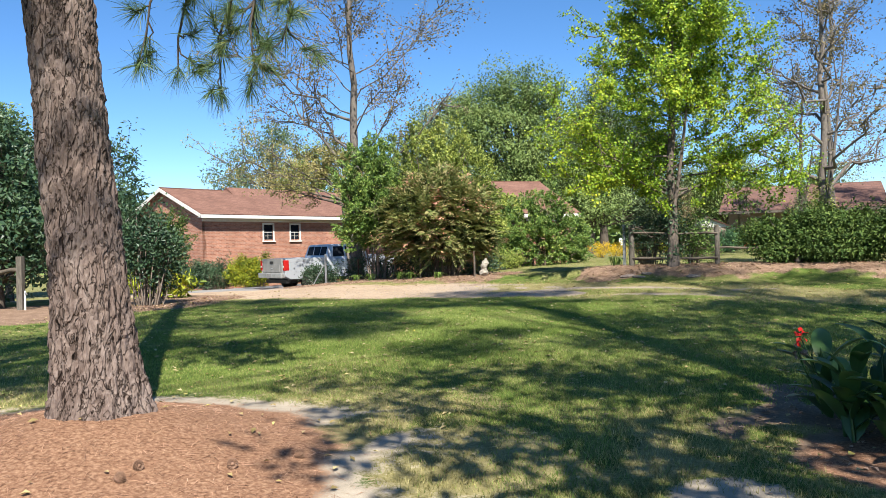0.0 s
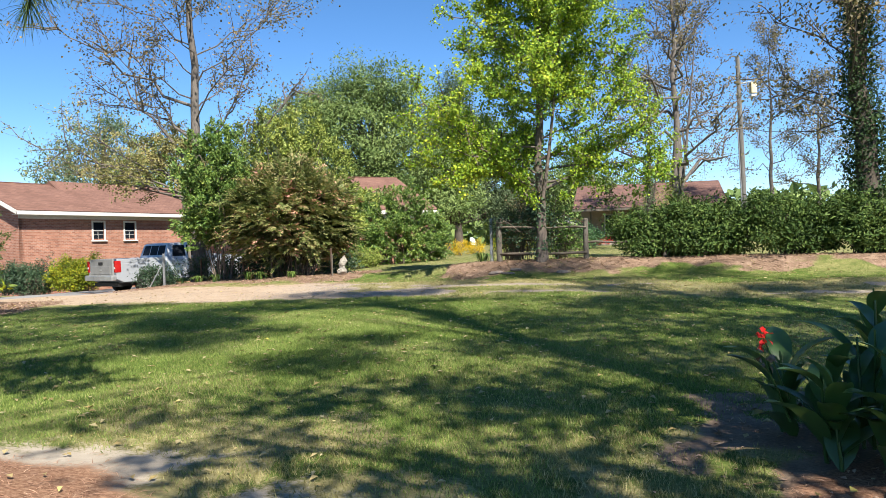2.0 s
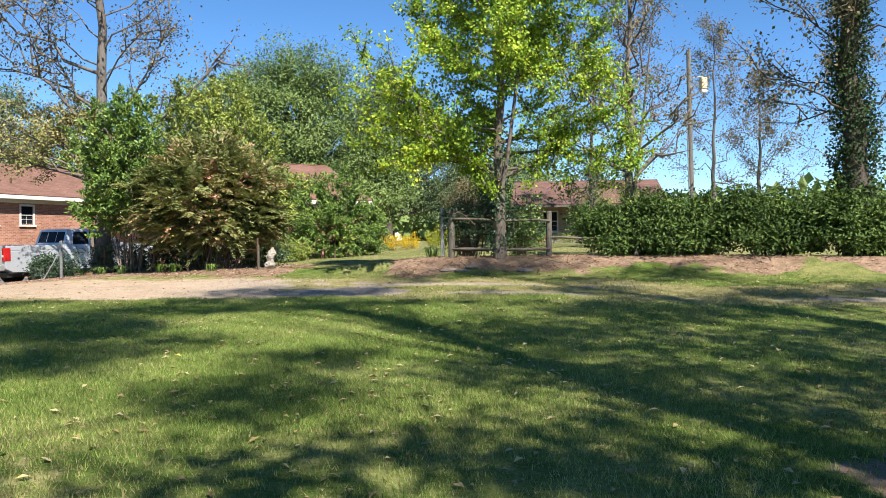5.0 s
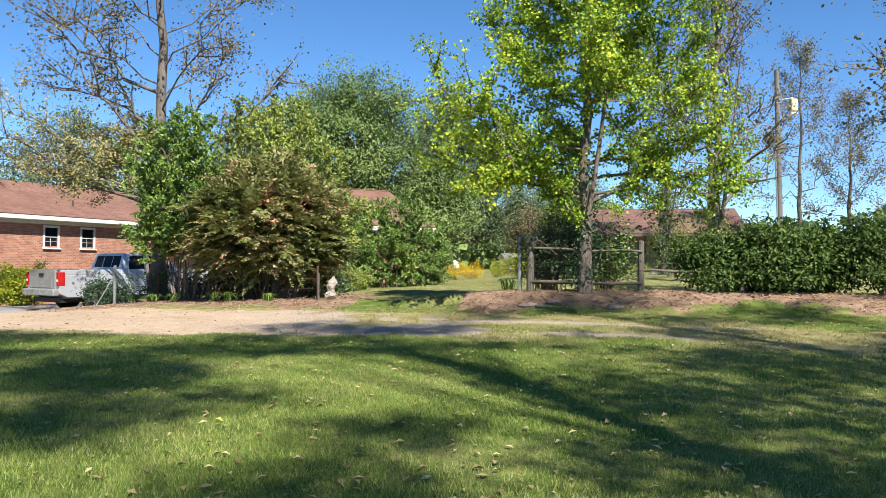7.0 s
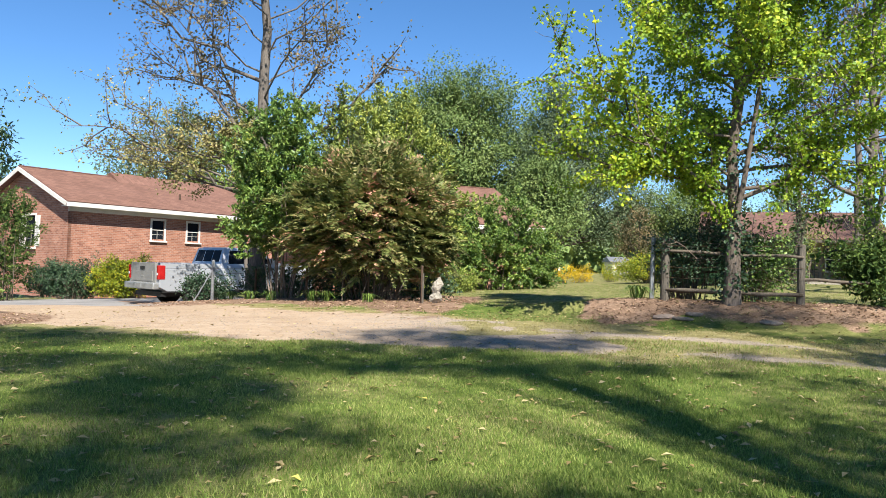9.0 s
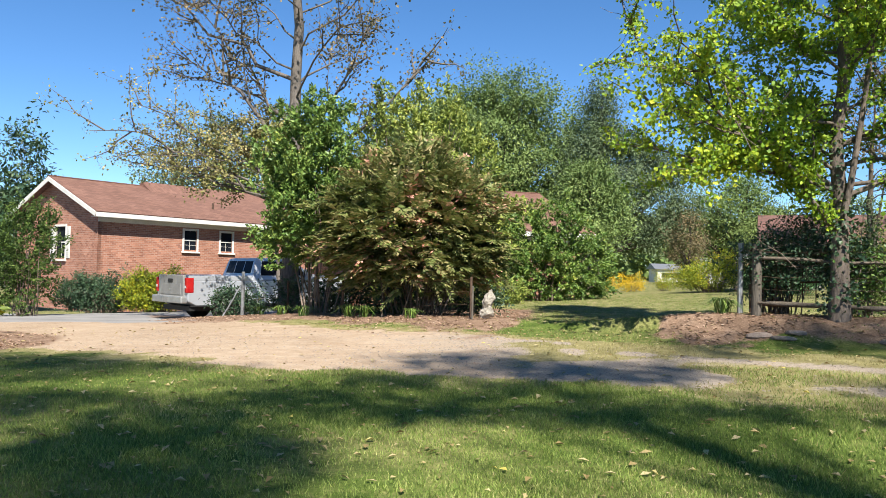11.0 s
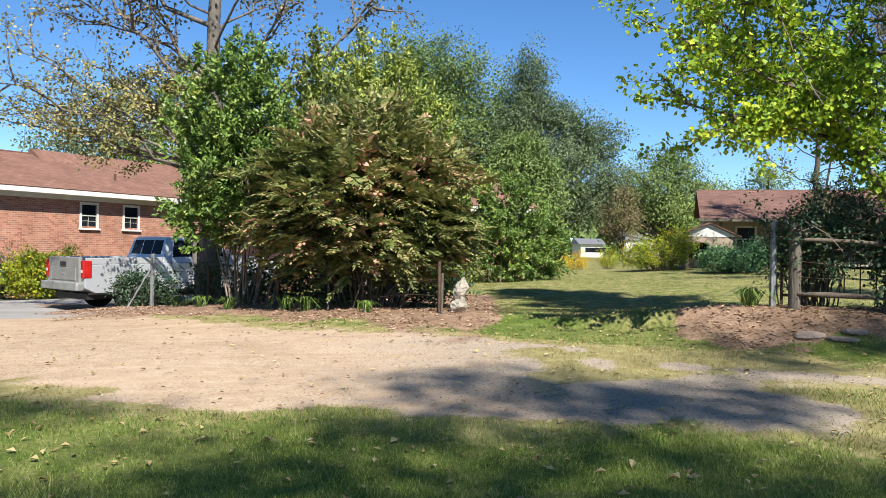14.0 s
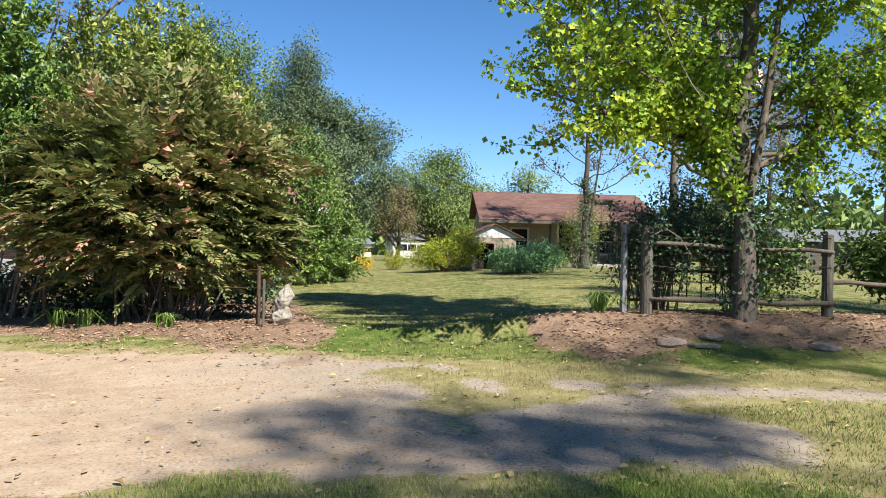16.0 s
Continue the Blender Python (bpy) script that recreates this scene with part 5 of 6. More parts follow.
def tuft(x, y, h, n, label):
    a, t = rng.uniform(0, 2 * np.pi, n), rng.uniform(0.25, 1.0, n)
    base = np.stack([rng.normal(size=n) * 0.05, rng.normal(size=n) * 0.05, np.full(n, -0.01)], 1)
    out = np.stack([np.cos(a), np.sin(a), np.zeros(n)], 1)
    sd = np.stack([-np.sin(a), np.cos(a), np.zeros(n)], 1) * 0.008
    up = np.array([[0, 0, 1.0]])
    mid, tip = base + out * (h * 0.55 * t)[:, None] + up * (h * (0.85 - 0.2 * t))[:, None], base + out * (h * 1.35 * t)[:, None] + up * (h * (0.95 - 0.75 * t))[:, None]
    V = np.concatenate([np.stack([base - sd, base + sd, mid + sd, mid - sd], 1), np.stack([mid - sd, mid + sd, tip + sd * 0.3, tip - sd * 0.3], 1)]).reshape(-1, 3)
    ob = thing("grass_tuft", (x, y, gz(x, y)), label, "plant", "grass tufts")
    add("foliage", mesh_np("tuft", V, np.arange(len(V)).reshape(-1, 4)), L_SHRUB, ob)


for x, y, h in ((-2.6, 25.5, 0.3), (-1.55, 24.95, 0.34), (-1.2, 24.75, 0.32), (-3.3, 26.4, 0.28), (-0.2, 24.1, 0.25), (-4.0, 27.4, 0.3), (5.0, 21.75, 0.35), (5.1, 21.95, 0.32)):
    tuft(x, y, h, 38, "arching tuft of strappy green leaves in the bed")

# shrubs between the drive and the house
lobed_plant("tall_shrub", (-2.55, 26.3), [(-0.35, 0, 3.4, 1.1, 1.1, 1.3), (0.3, 0, 2.7, 1.2, 1.2, 1.3), (-0.35, 0.2, 2.3, 1.1, 1.0, 1.0), (0.0, 0.2, 4.2, 0.8, 0.7, 0.7), (-0.45, 0.1, 1.6, 0.75, 0.7, 0.6), (0.6, -0.2, 1.7, 0.8, 0.8, 0.7)], 900, 42, 0.095, 0.26, L_SHRUB, M["twig"], "tall glossy green shrub with many slender stems", "shrub", "shrubs by the drive", 7, 0.022, hollow=0.25, limb_share=0.02, spray=0.7)


def frond_shrub(name, base, lobes, n, pairs, size, leaf_m, label, category, group):
    """A shrub of arching stems that end in flat feathery sprays."""
    x, y = base
    ob = thing(name, (x, y, gz(x, y)), label, category, group)
    c = lobe_points(lobes, n, 0.45, 0.3)
    c = c[(c[:, 2] > 0.3 + 0.35 * rng.random(n))]
    m = len(c)
    P = []
    for q in c[rng.choice(m, 30, replace=False)]:
        st = np.array([rng.normal() * 0.2 + q[0] * 0.3, rng.normal() * 0.2 + q[1] * 0.3, -0.05])
        P.append((path_to(st, q, 0.16), np.linspace(0.018, 0.005, 6)))
    v, f = tubes(P, 5)
    add("trunk", mesh_np("trunk", v, f, True), M["bark_dark"], ob)
    rise = np.clip((c[:, 2] - 1.5) / 1.6, 0.0, 1.0)
    d = unit(unit(c * [1, 1, 0]) * (1.15 - rise * 0.85)[:, None] + np.stack([0 * rise, 0 * rise, 0.12 + rise * 0.95], 1) + rng.normal(size=(m, 3)) * 0.38)
    L = rng.uniform(0.3, 0.62, m) * (0.85 + 0.3 * rise)
    side = unit(np.cross(d, np.array([0, 0, 1.0])) + rng.normal(size=(m, 3)) * 0.2)
    V = []
    for k in range(pairs):
        u = (k + 0.5) / pairs
        p = c + d * (L * u)[:, None] - np.array([0, 0, 1.0]) * (0.32 * L * u * u)[:, None]
        for sg in (-1, 1):
            t = unit(d * 0.75 + side * sg * 0.8 + rng.normal(size=(m, 3)) * 0.18 - [0, 0, 0.12 + 0.25 * u])
            ln = (size * (1.15 - 0.75 * u) * rng.uniform(0.7, 1.25, m))[:, None]
            w = unit(np.cross(t, np.cross(side, d) + rng.normal(size=(m, 3)) * 0.35))
            mid = p + t * ln * 0.5
            V.append(np.stack([p, mid + w * ln * 0.19, p + t * ln, mid - w * ln * 0.19], 1))
    V = np.concatenate(V).reshape(-1, 3)
    V[:, 2] = np.maximum(V[:, 2], 0.03)
    add("foliage", mesh_np("foliage", V, np.arange(len(V)).reshape(-1, 4)), leaf_m, ob)
    return ob


frond_shrub("bronze_shrub", (-0.25, 25.1), [(0, 0, 2.0, 1.75, 1.4, 0.75), (-0.7, 0, 2.4, 0.9, 0.9, 0.6), (0.8, 0, 2.35, 0.9, 0.9, 0.6), (0, 0, 2.85, 0.75, 0.7, 0.55), (1.2, -0.1, 1.35, 0.7, 0.8, 0.5), (-1.2, 0, 1.4, 0.7, 0.8, 0.5), (0.2, -0.3, 1.15, 1.4, 0.8, 0.45), (0.1, 0.2, 0.75, 1.4, 0.6, 0.5)], 2600, 13, 0.17, L_ABELIA, "arching bronze-green shrub tinged with pink", "shrub", "shrubs by the drive")
lobed_plant("light_shrub", (-0.7, 29.6), [(0, 0, 4.7, 1.5, 1.3, 1.4), (0.9, 0, 4.1, 1.4, 1.2, 1.3), (-0.6, 0, 3.0, 1.5, 1.2, 1.3), (1.4, 0.3, 2.6, 1.3, 1.2, 1.2), (0.2, 0, 1.8, 2.0, 1.3, 1.4)], 1150, 36, 0.11, 0.36, L_LIME, M["twig"], "tall light green shrub behind the bronze one", "shrub", "shrubs by the drive", 8, 0.04, limb_share=0.05, spray=0.8)
lobed_plant("round_shrub", (3.4, 36.8), [(0, 0, 1.9, 1.8, 1.5, 1.5), (1.2, 0, 1.4, 1.5, 1.2, 1.3), (-1.1, 0, 1.7, 1.3, 1.2, 1.3), (1.6, 0.4, 0.9, 0.8, 0.8, 0.9), (0.3, 0, 2.9, 0.9, 0.9, 0.6), (0.5, -0.5, 0.7, 2.0, 1.0, 0.7)], 900, 38, 0.115, 0.32, L_SHRUB, M["twig"], "broad rounded green shrub at the lawn's edge", "shrub", "shrubs by the drive", 8, 0.03, limb_share=0.04, spray=0.7)
lobed_plant("round_shrub", (0.7, 34.2), [(0, 0, 1.5, 1.4, 1.2, 1.2), (0.5, 0, 2.4, 0.9, 0.9, 0.8), (-0.9, 0, 1.4, 1.0, 1.0, 1.1), (0.2, -0.3, 0.6, 1.4, 0.9, 0.6), (0.6, 0, 3.0, 1.0, 0.9, 0.7)], 600, 36, 0.11, 0.3, L_SHRUB, M["twig"], "green shrub growing behind the bronze one", "shrub", "shrubs by the drive", 8, 0.03, limb_share=0.04, spray=0.7)
lobed_plant("box_bush", (2.1, 33.2), [(0, 0, 0.35, 0.65, 0.55, 0.4)], 200, 18, 0.07, 0.12, L_LIME, M["twig"], "low clipped yellowish box bush", "bush", "", 6, 0.012, hollow=0.4)
lobed_plant("low_bush", (-5.35, 30.3), [(0, 0, 0.45, 0.65, 0.5, 0.5), (-0.5, 0.3, 0.4, 0.45, 0.4, 0.45)], 160, 18, 0.09, 0.14, L_DARK, M["twig"], "small dark green bush beside the truck", "bush", "", 6, 0.012)
# two dark bushes added to deepen the shade beneath the shrubs
lobed_plant("low_bush", (0.0, 26.9), [(0, 0, 0.55, 1.2, 0.5, 0.55), (-1.2, 0.6, 0.55, 0.9, 0.5, 0.55), (1.1, -0.3, 0.45, 0.7, 0.4, 0.45)], 300, 18, 0.09, 0.18, L_DARK, M["twig"], "dark low bush added to deepen the shade behind the bronze shrub", "bush", "", 6, 0.012)
lobed_plant("low_bush", (-3.2, 28.6), [(0, 0, 0.45, 1.0, 0.6, 0.55), (1.0, -0.8, 0.45, 0.9, 0.6, 0.5), (2.0, -1.7, 0.4, 0.8, 0.5, 0.45)], 260, 18, 0.09, 0.18, L_DARK, M["twig"], "dark low bush added to deepen the shade below the tall shrub", "bush", "", 6, 0.012)
lobed_plant("low_bush", (-12.3, 37.0), [(0, 0, 0.7, 1.3, 0.8, 0.75), (-1.0, 0.3, 0.65, 0.9, 0.8, 0.7)], 700, 20, 0.09, 0.13, L_DARK, M["twig"], "dark green foundation bush along the brick wall", "bush", "bushes along the house", 6, 0.015)
lobed_plant("low_bush", (-10.2, 36.9), [(0, 0, 0.75, 1.1, 0.8, 0.75), (-0.6, -0.3, 0.7, 0.8, 0.7, 0.7)], 700, 20, 0.09, 0.13, L_YELLOW, M["twig"], "yellow-green foundation bush along the brick wall", "bush", "bushes along the house", 6, 0.015)

# to the side of the drive
lobed_plant("corner_shrub", (-13.1, 33.3), [(0, 0, 2.2, 1.1, 1.0, 1.1), (-0.8, 0, 1.6, 1.0, 1.0, 1.2), (0.1, 0, 3.1, 0.8, 0.7, 0.6), (-0.2, 0, 0.9, 0.9, 0.8, 0.7)], 520, 32, 0.09, 0.26, L_HEDGE, M["twig"], "loose dark green shrub before the gable wall", "shrub", "", 6, 0.02, spray=1.6, limb_share=0.05)
lobed_plant("side_shrub", (-7.0, 18.2), [(0, 0, 1.5, 0.75, 0.75, 0.9), (-0.3, 0, 2.0, 0.6, 0.6, 0.6), (0.3, 0.2, 1.2, 0.7, 0.6, 0.7)], 420, 18, 0.1, 0.18, L_DARK, M["twig"], "loose dark green shrub in a mulched bed", "shrub", "", 6, 0.02)
lobed_plant("hosta", (-8.0, 22.0), [(0, 0, 0.4, 0.7, 0.6, 0.35), (-0.6, -0.4, 0.45, 0.5, 0.5, 0.4)], 80, 10, 0.2, 0.15, L_YELLOW, M["twig"], "clump of broad yellow-green leaves", "plant", "", 6, 0.012, aspect=0.4)
for k, (x, y, h) in enumerate([(-12.0, 19.8, 5.2), (-14.0, 22.5, 6.0), (-16.5, 26.0, 7.0), (-19.0, 31.0, 8.0)]):
    lobed_plant("evergreen_tree", (x, y), [(0, 0, h * 0.6, 1.6, 1.6, h * 0.3), (0.6, 0, h * 0.4, 1.7, 1.6, h * 0.3), (-0.7, 0.3, h * 0.45, 1.5, 1.5, h * 0.28), (0.2, 0, h * 0.85, 0.9, 0.9, h * 0.14)], 600, 20, 0.17, 0.32, L_DARK, M["bark_dark"], "dense dark evergreen tree at the yard's edge", "tree", "yard edge trees", 6, 0.12, True)
sidefence = thing("side_fence", (-10.3, 18.2, gz(-10.3, 18.2)), "grey wooden fence post and rail by the dark trees", "fence")
post("post", -10.3, 18.2, 1.35, 0.075, M["old_wood"], sidefence, None, True)
post("post", -13.0, 19.5, 1.35, 0.075, M["old_wood"], sidefence, None, True)
rail("rail", (-10.3, 18.2, gz(-10.3, 18.2) + 1.0), (-13.0, 19.5, gz(-13.0, 19.5) + 1.0), 0.055, M["rail_wood"], sidefence)
tap = thing("water_tap_pipe", (-10.0, 17.9, gz(-10.0, 17.9)), "short white standpipe beside the fence post", "pipe")
part("pipe", cyl(bmesh.new(), (0, 0, -0.05), (0, 0, 0.48), 0.022), M["white"], tap)
part("spout", cyl(bmesh.new(), (0, 0, 0.43), (0.1, -0.08, 0.39), 0.02), M["galvanised"], tap)

# hedge on the raised bed
hp = np.array([(9.35, 20.3), (10.3, 19.7), (12.0, 18.8), (13.6, 18.0), (15.3, 17.2), (17.0, 16.4), (18.8, 15.5)])
for k, (x, y) in enumerate(hp):
    h = 1.35 if k else 1.1
    lobed_plant("hedge_shrub", (x, y), [(0, 0, h * 0.6, 1.05, 0.75, h * 0.42), (0.5, -0.3, h * 0.5, 0.7, 0.6, h * 0.45), (-0.5, 0.2, h * 0.72, 0.6, 0.6, h * 0.36), (0.1, -0.3, h * 0.27, 1.15, 0.5, h * 0.27)], 700, 22, 0.095, 0.18, L_HEDGE, M["twig"], "dense glossy green hedge shrub on the raised bed", "hedge", "hedge row", 8, 0.02, hollow=0.45, limb_share=0.05)

# ivy-clad tree, bare trees, the light pole
limb_tree("ivy_tree", (13.75, 18.1), 13, 0.3, L_DRY, M["bark_dark"], "old tree with its trunk wrapped in dark ivy", 42, 0.2, 0.95, (3.3, 1.3), (0.45, 1.0), 9, 6, 0.085, 0.3, 0.8, (-0.4, 0.2), 0.7, density=0.8, wob=0.32, ivy=(7.5, 0.42, 820, L_IVY), limb_r=0.11, start_az=1.1)
limb_tree("half_bare_tree", (14.0, 29.9), 12.5, 0.2, L_DRY, M["bark_grey"], "slender tree with few remaining leaves", 26, 0.16, 0.97, (4.2, 1.2), (0.6, 1.1), 8, 6, 0.09, 0.32, 0.8, (0.2, 0.3), 0.7, density=0.8, wob=0.4, ivy=(2.8, 0.4, 160, L_LIME), fork=True, limb_r=0.5, group="half bare trees")
limb_tree("half_bare_tree", (16.0, 34.5), 13.5, 0.17, L_DRY, M["bark_grey"], "slender tree with few remaining leaves", 22, 0.25, 0.97, (3.2, 0.9), (0.6, 1.1), 8, 6, 0.09, 0.32, 0.8, (0.3, 0.3), 0.7, density=0.8, wob=0.4, group="half bare trees")
for x, y, h in ((24.0, 41.0, 11.5), (27.0, 41.5, 9.0), (29.0, 37.0, 12.0)):
    limb_tree("half_bare_tree", (x, y), h, 0.15, L_DRY, M["bark_grey"], "thin tree with sparse tan leaves", 20, 0.25, 0.97, (3.6, 1.2), (0.5, 1.1), 8, 7, 0.09, 0.4, 0.8, (0.2, 0.2), 0.7, density=0.85, wob=0.4, group="half bare trees")

pole = thing("light_pole", (19.3, 34.9, gz(19.3, 34.9)), "weathered wooden pole with a cream yard lamp", "light pole")
part("pole", cyl(bmesh.new(), (0, 0, -0.3), (-0.18, 0, 8.5), 0.13, 0.09, 16), M["pole"], pole)
part("arm", cyl(bmesh.new(), (-0.15, 0, 7.25), (0.45, -0.15, 7.35), 0.025, None, 8), M["galvanised"], pole)
part("conduit", cyl(bmesh.new(), (-0.17, -0.12, 0), (-0.3, -0.1, 5.2), 0.03, None, 8), M["galvanised"], pole)
lamp = boxed(0.30, -0.28, 6.8, 0.58, -0.02, 7.3)
lamp = part("lamp_housing", lamp, M["lamp_cream"], pole, "cream box lamp housing", 0.05)
part("lens", boxed(0.32, -0.24, 6.66, 0.6, -0.04, 6.76), M["clear_lens"], lamp, "", 0.02)
part("bracket_arm", cyl(bmesh.new(), (-0.12, 0, 6.2), (-1.4, 0.2, 6.3), 0.02, None, 6), M["galvanised"], pole)

# ---- the cottage with a porch, and the small shed ----
CZ = 0.9
ct = -20.0
cot = thing("cottage", (15.4, 48.0, CZ), "old tan cottage with a brown shingle roof and porch", "house", "", "", ct)
CL, CD = 8.2, 6.5
holes = [(1.5, 2.3, 0.9, 2.0), (3.9, 4.8, 0.35, 2.3), (5.9, 6.7, 0.9, 2.0)]
fw = part("front_wall", wall_with_openings(CL, 2.75, 0.15, holes), M["siding"], cot)
fw.matrix_local = pose(0, 1.4, 0)
for a, b, c, d in holes:
    if c > 0.5:
        sash_window(cot, pose(a, 1.4, c), b - a, d - c)
# dark sheet added behind the opening in place of the room's shade
part("doorway_shade_panel", boxed(3.9, 1.6, 0.3, 4.8, 1.66, 2.3), M["indoor_shade"], cot)
bm = bmesh.new()
for a in ((3.8, 1.36, 0.35, 3.9, 1.5, 2.4), (4.8, 1.36, 0.35, 4.9, 1.5, 2.4), (3.9, 1.36, 2.3, 4.8, 1.5, 2.4)):
    box(bm, *a)
part("door_frame", bm, M["white"], cot)
part("side_wall", boxed(0.0, 1.552, 0, 0.15, CD, 2.75), M["siding"], cot)
part("side_wall", boxed(CL - 0.15, 1.552, 0, CL, CD, 2.75), M["siding"], cot)
part("back_wall", boxed(0.15, CD - 0.15, 0, CL - 0.15, CD, 2.75), M["siding"], cot)
p = part("gable_top", prism([(1.4, 2.75), (CD, 2.75), (3.9, 3.75)], 0, 0.15), M["siding"], cot)
p.matrix_local = pose(0.15, 0, 0, 0, 0, 90)
p = part("gable_top", prism([(1.4, 2.75), (CD, 2.75), (3.9, 3.75)], 0, 0.15), M["siding"], cot)
p.matrix_local = pose(CL, 0, 0, 0, 0, 90)
part("porch_floor", boxed(0.4, 0.0, 0, 7.5, 1.395, 0.33), M["concrete"], cot, "pale concrete porch slab", 0.02)
part("step", boxed(3.6, -0.5, 0, 5.4, -0.003, 0.17), M["concrete"], cot, "", 0.02)
for a in (0.6, 3.2, 5.6, 7.3):
    part("porch_post", boxed(a, 0.12, 0.33, a + 0.11, 0.23, 2.35), M["old_wood"], cot, "", 0.01)
part("porch_beam", boxed(0.4, 0.1, 2.35, 7.6, 0.25, 2.5), M["old_wood"], cot)
ang = math.atan2(1.25, 3.9)
run = math.hypot(1.3, 4.3) + 0.85
for a, b, m in ((0, 4.6, pose(0, -1.16, 2.29, math.degrees(ang), 0, 0)),):
    part("roof_slope", boxed(-0.35, 0, 0, CL + 0.35, run, 0.08), M["shingle_old"], cot).matrix_local = m
part("roof_slope", boxed(-CL - 0.35, 0, 0, 0.35, 3.05, 0.08), M["shingle_old"], cot).matrix_local = pose(0, CD + 0.35, 2.7, 0, 0, 180) @ pose(0, 0, 0, 25.2, 0, 0)
part("fascia", boxed(-0.36, -1.19, 2.2, CL + 0.36, -1.165, 2.34), M["old_wood"], cot)
part("lean_to_roof", boxed(CL + 0.2, 0.2, 2.3, CL + 4.2, 4.5, 2.38), M["galvanised"], cot).matrix_local = pose(0, 0, 0.0, 0, 3, 0)
for a, b in ((CL + 4.0, 0.4), (CL + 4.0, 4.3), (CL + 2.0, 0.4)):
    part("lean_to_post", boxed(a, b, -0.1, a + 0.1, b + 0.1, 2.12), M["old_wood"], cot)

sz = gz(12.3, 40.8)
shed = thing("small_shed", (11.5, 40.6, sz), "small garden shed with a white gable and brown roof", "shed", "", "", -16)
bm = bmesh.new()
for a in ((0, 0, 0, 0.12, 0.1, 1.2), (1.55, 0, 0, 1.7, 0.1, 1.2), (0.12, 0, 0.98, 1.55, 0.1, 1.2), (0.85, 0, 0, 1.549, 0.1, 0.98)):
    box(bm, *a)
part("front_wall", bm, M["siding"], shed)
part("gable_top", prism([(-0.2, 1.2), (1.9, 1.2), (0.85, 1.68)], -0.02, 0.1), M["white"], shed, "white painted gable board")
for a in (0.003, 1.6):
    part("side_wall", boxed(a, 0.102, 0, a + 0.09, 2.0, 1.2), M["siding"], shed)
part("back_wall", boxed(0.1, 1.9, 0, 1.58, 2.0, 1.2), M["siding"], shed)
for m in (pose(0.85, -0.15, 1.7, 0, 24.6, 0), pose(0.85, 2.1, 1.7, 0, 0, 180) @ pose(0, 0, 0, 0, 24.6, 0)):
    part("roof_slope", boxed(0, 0, 0, 1.22, 2.25, 0.05), M["shingle_old"], shed).matrix_local = m
# dark sheet added behind the shed opening to paint its shade
part("inside_shade_panel", boxed(0.13, 0.5, 0.01, 0.84, 0.55, 0.98), M["indoor_shade"], shed)

# porch furniture and flowers
def porch_chair(x, y, turn):
    ob = thing("porch_chair", (x, y, CZ + 0.33), "dark wooden chair standing on the cottage porch", "chair", "porch chairs", "", turn)
    part("seat", boxed(-0.25, -0.25, 0.4, 0.25, 0.25, 0.44), M["old_wood"], ob, "", 0.01)
    bm = bmesh.new()
    for k in range(5):
        box(bm, -0.23 + k * 0.1, 0.22, 0.44, -0.17 + k * 0.1, 0.245, 1.0)
    box(bm, -0.25, 0.215, 1.0, 0.25, 0.25, 1.08)
    part("backrest", bm, M["old_wood"], ob)
    for a, b in ((-0.22, -0.22), (0.18, -0.22), (-0.22, 0.18), (0.18, 0.18)):
        part("leg", boxed(a, b, 0, a + 0.04, b + 0.04, 0.4), M["old_wood"], ob)
    return ob


cm = pose(15.4, 48.0, CZ, 0, 0, ct)
for a in (5.2, 6.6):
    q = cm @ Vector((a, 0.75, 0))
    porch_chair(q.x, q.y, ct + 20)
lobed_plant("flower_clump", (15.6, 44.2), [(0, 0, 0.22, 0.5, 0.4, 0.2)], 60, 12, 0.06, 0.12, L_PETAL, M["twig"], "low clump of red flowers before the porch", "flowers", "", 6, 0.008)
lobed_plant("flower_clump", (16.9, 43.4), [(0, 0, 0.25, 0.7, 0.5, 0.25)], 90, 12, 0.07, 0.14, L_LIME, M["twig"], "low green plants before the porch", "flowers", "", 6, 0.008)

# beds by the cottage
lobed_plant("yellow_bush", (7.5, 45.0), [(0, 0, 0.45, 0.7, 0.6, 0.42)], 120, 14, 0.07, 0.16, L_GOLD, M["twig"], "low bush covered in golden yellow flowers", "bush", "yellow bushes", 6, 0.012)
lobed_plant("yellow_bush", (8.5, 45.6), [(0, 0, 0.4, 0.55, 0.55, 0.4)], 100, 14, 0.07, 0.16, L_GOLD, M["twig"], "low bush covered in golden yellow flowers", "bush", "yellow bushes", 6, 0.012)
lobed_plant("yellow_bush", (9.6, 44.3), [(0, 0, 0.45, 0.5, 0.5, 0.42)], 100, 14, 0.07, 0.16, L_YELLOW, M["twig"], "small yellow-green bush by the lawn", "bush", "yellow bushes", 6, 0.012)
lobed_plant("yellow_bush", (10.5, 40.4), [(0, 0, 0.7, 1.2, 0.8, 0.6), (0.6, 0, 1.1, 0.7, 0.6, 0.5), (-0.9, 0, 0.5, 0.7, 0.6, 0.4)], 560, 16, 0.085, 0.2, L_YELLOW, M["twig"], "sprawling yellow-flowering bush beside the shed", "bush", "yellow bushes", 6, 0.015)
lobed_plant("blue_green_bush", (12.0, 37.0), [(0, 0, 0.45, 1.2, 0.8, 0.5), (0.5, 0, 0.6, 0.7, 0.6, 0.45), (-0.8, 0, 0.4, 0.6, 0.6, 0.4)], 600, 16, 0.09, 0.2, L_BLUE, M["twig"], "sprawling blue-green bush in front of the shed", "bush", "", 6, 0.015)
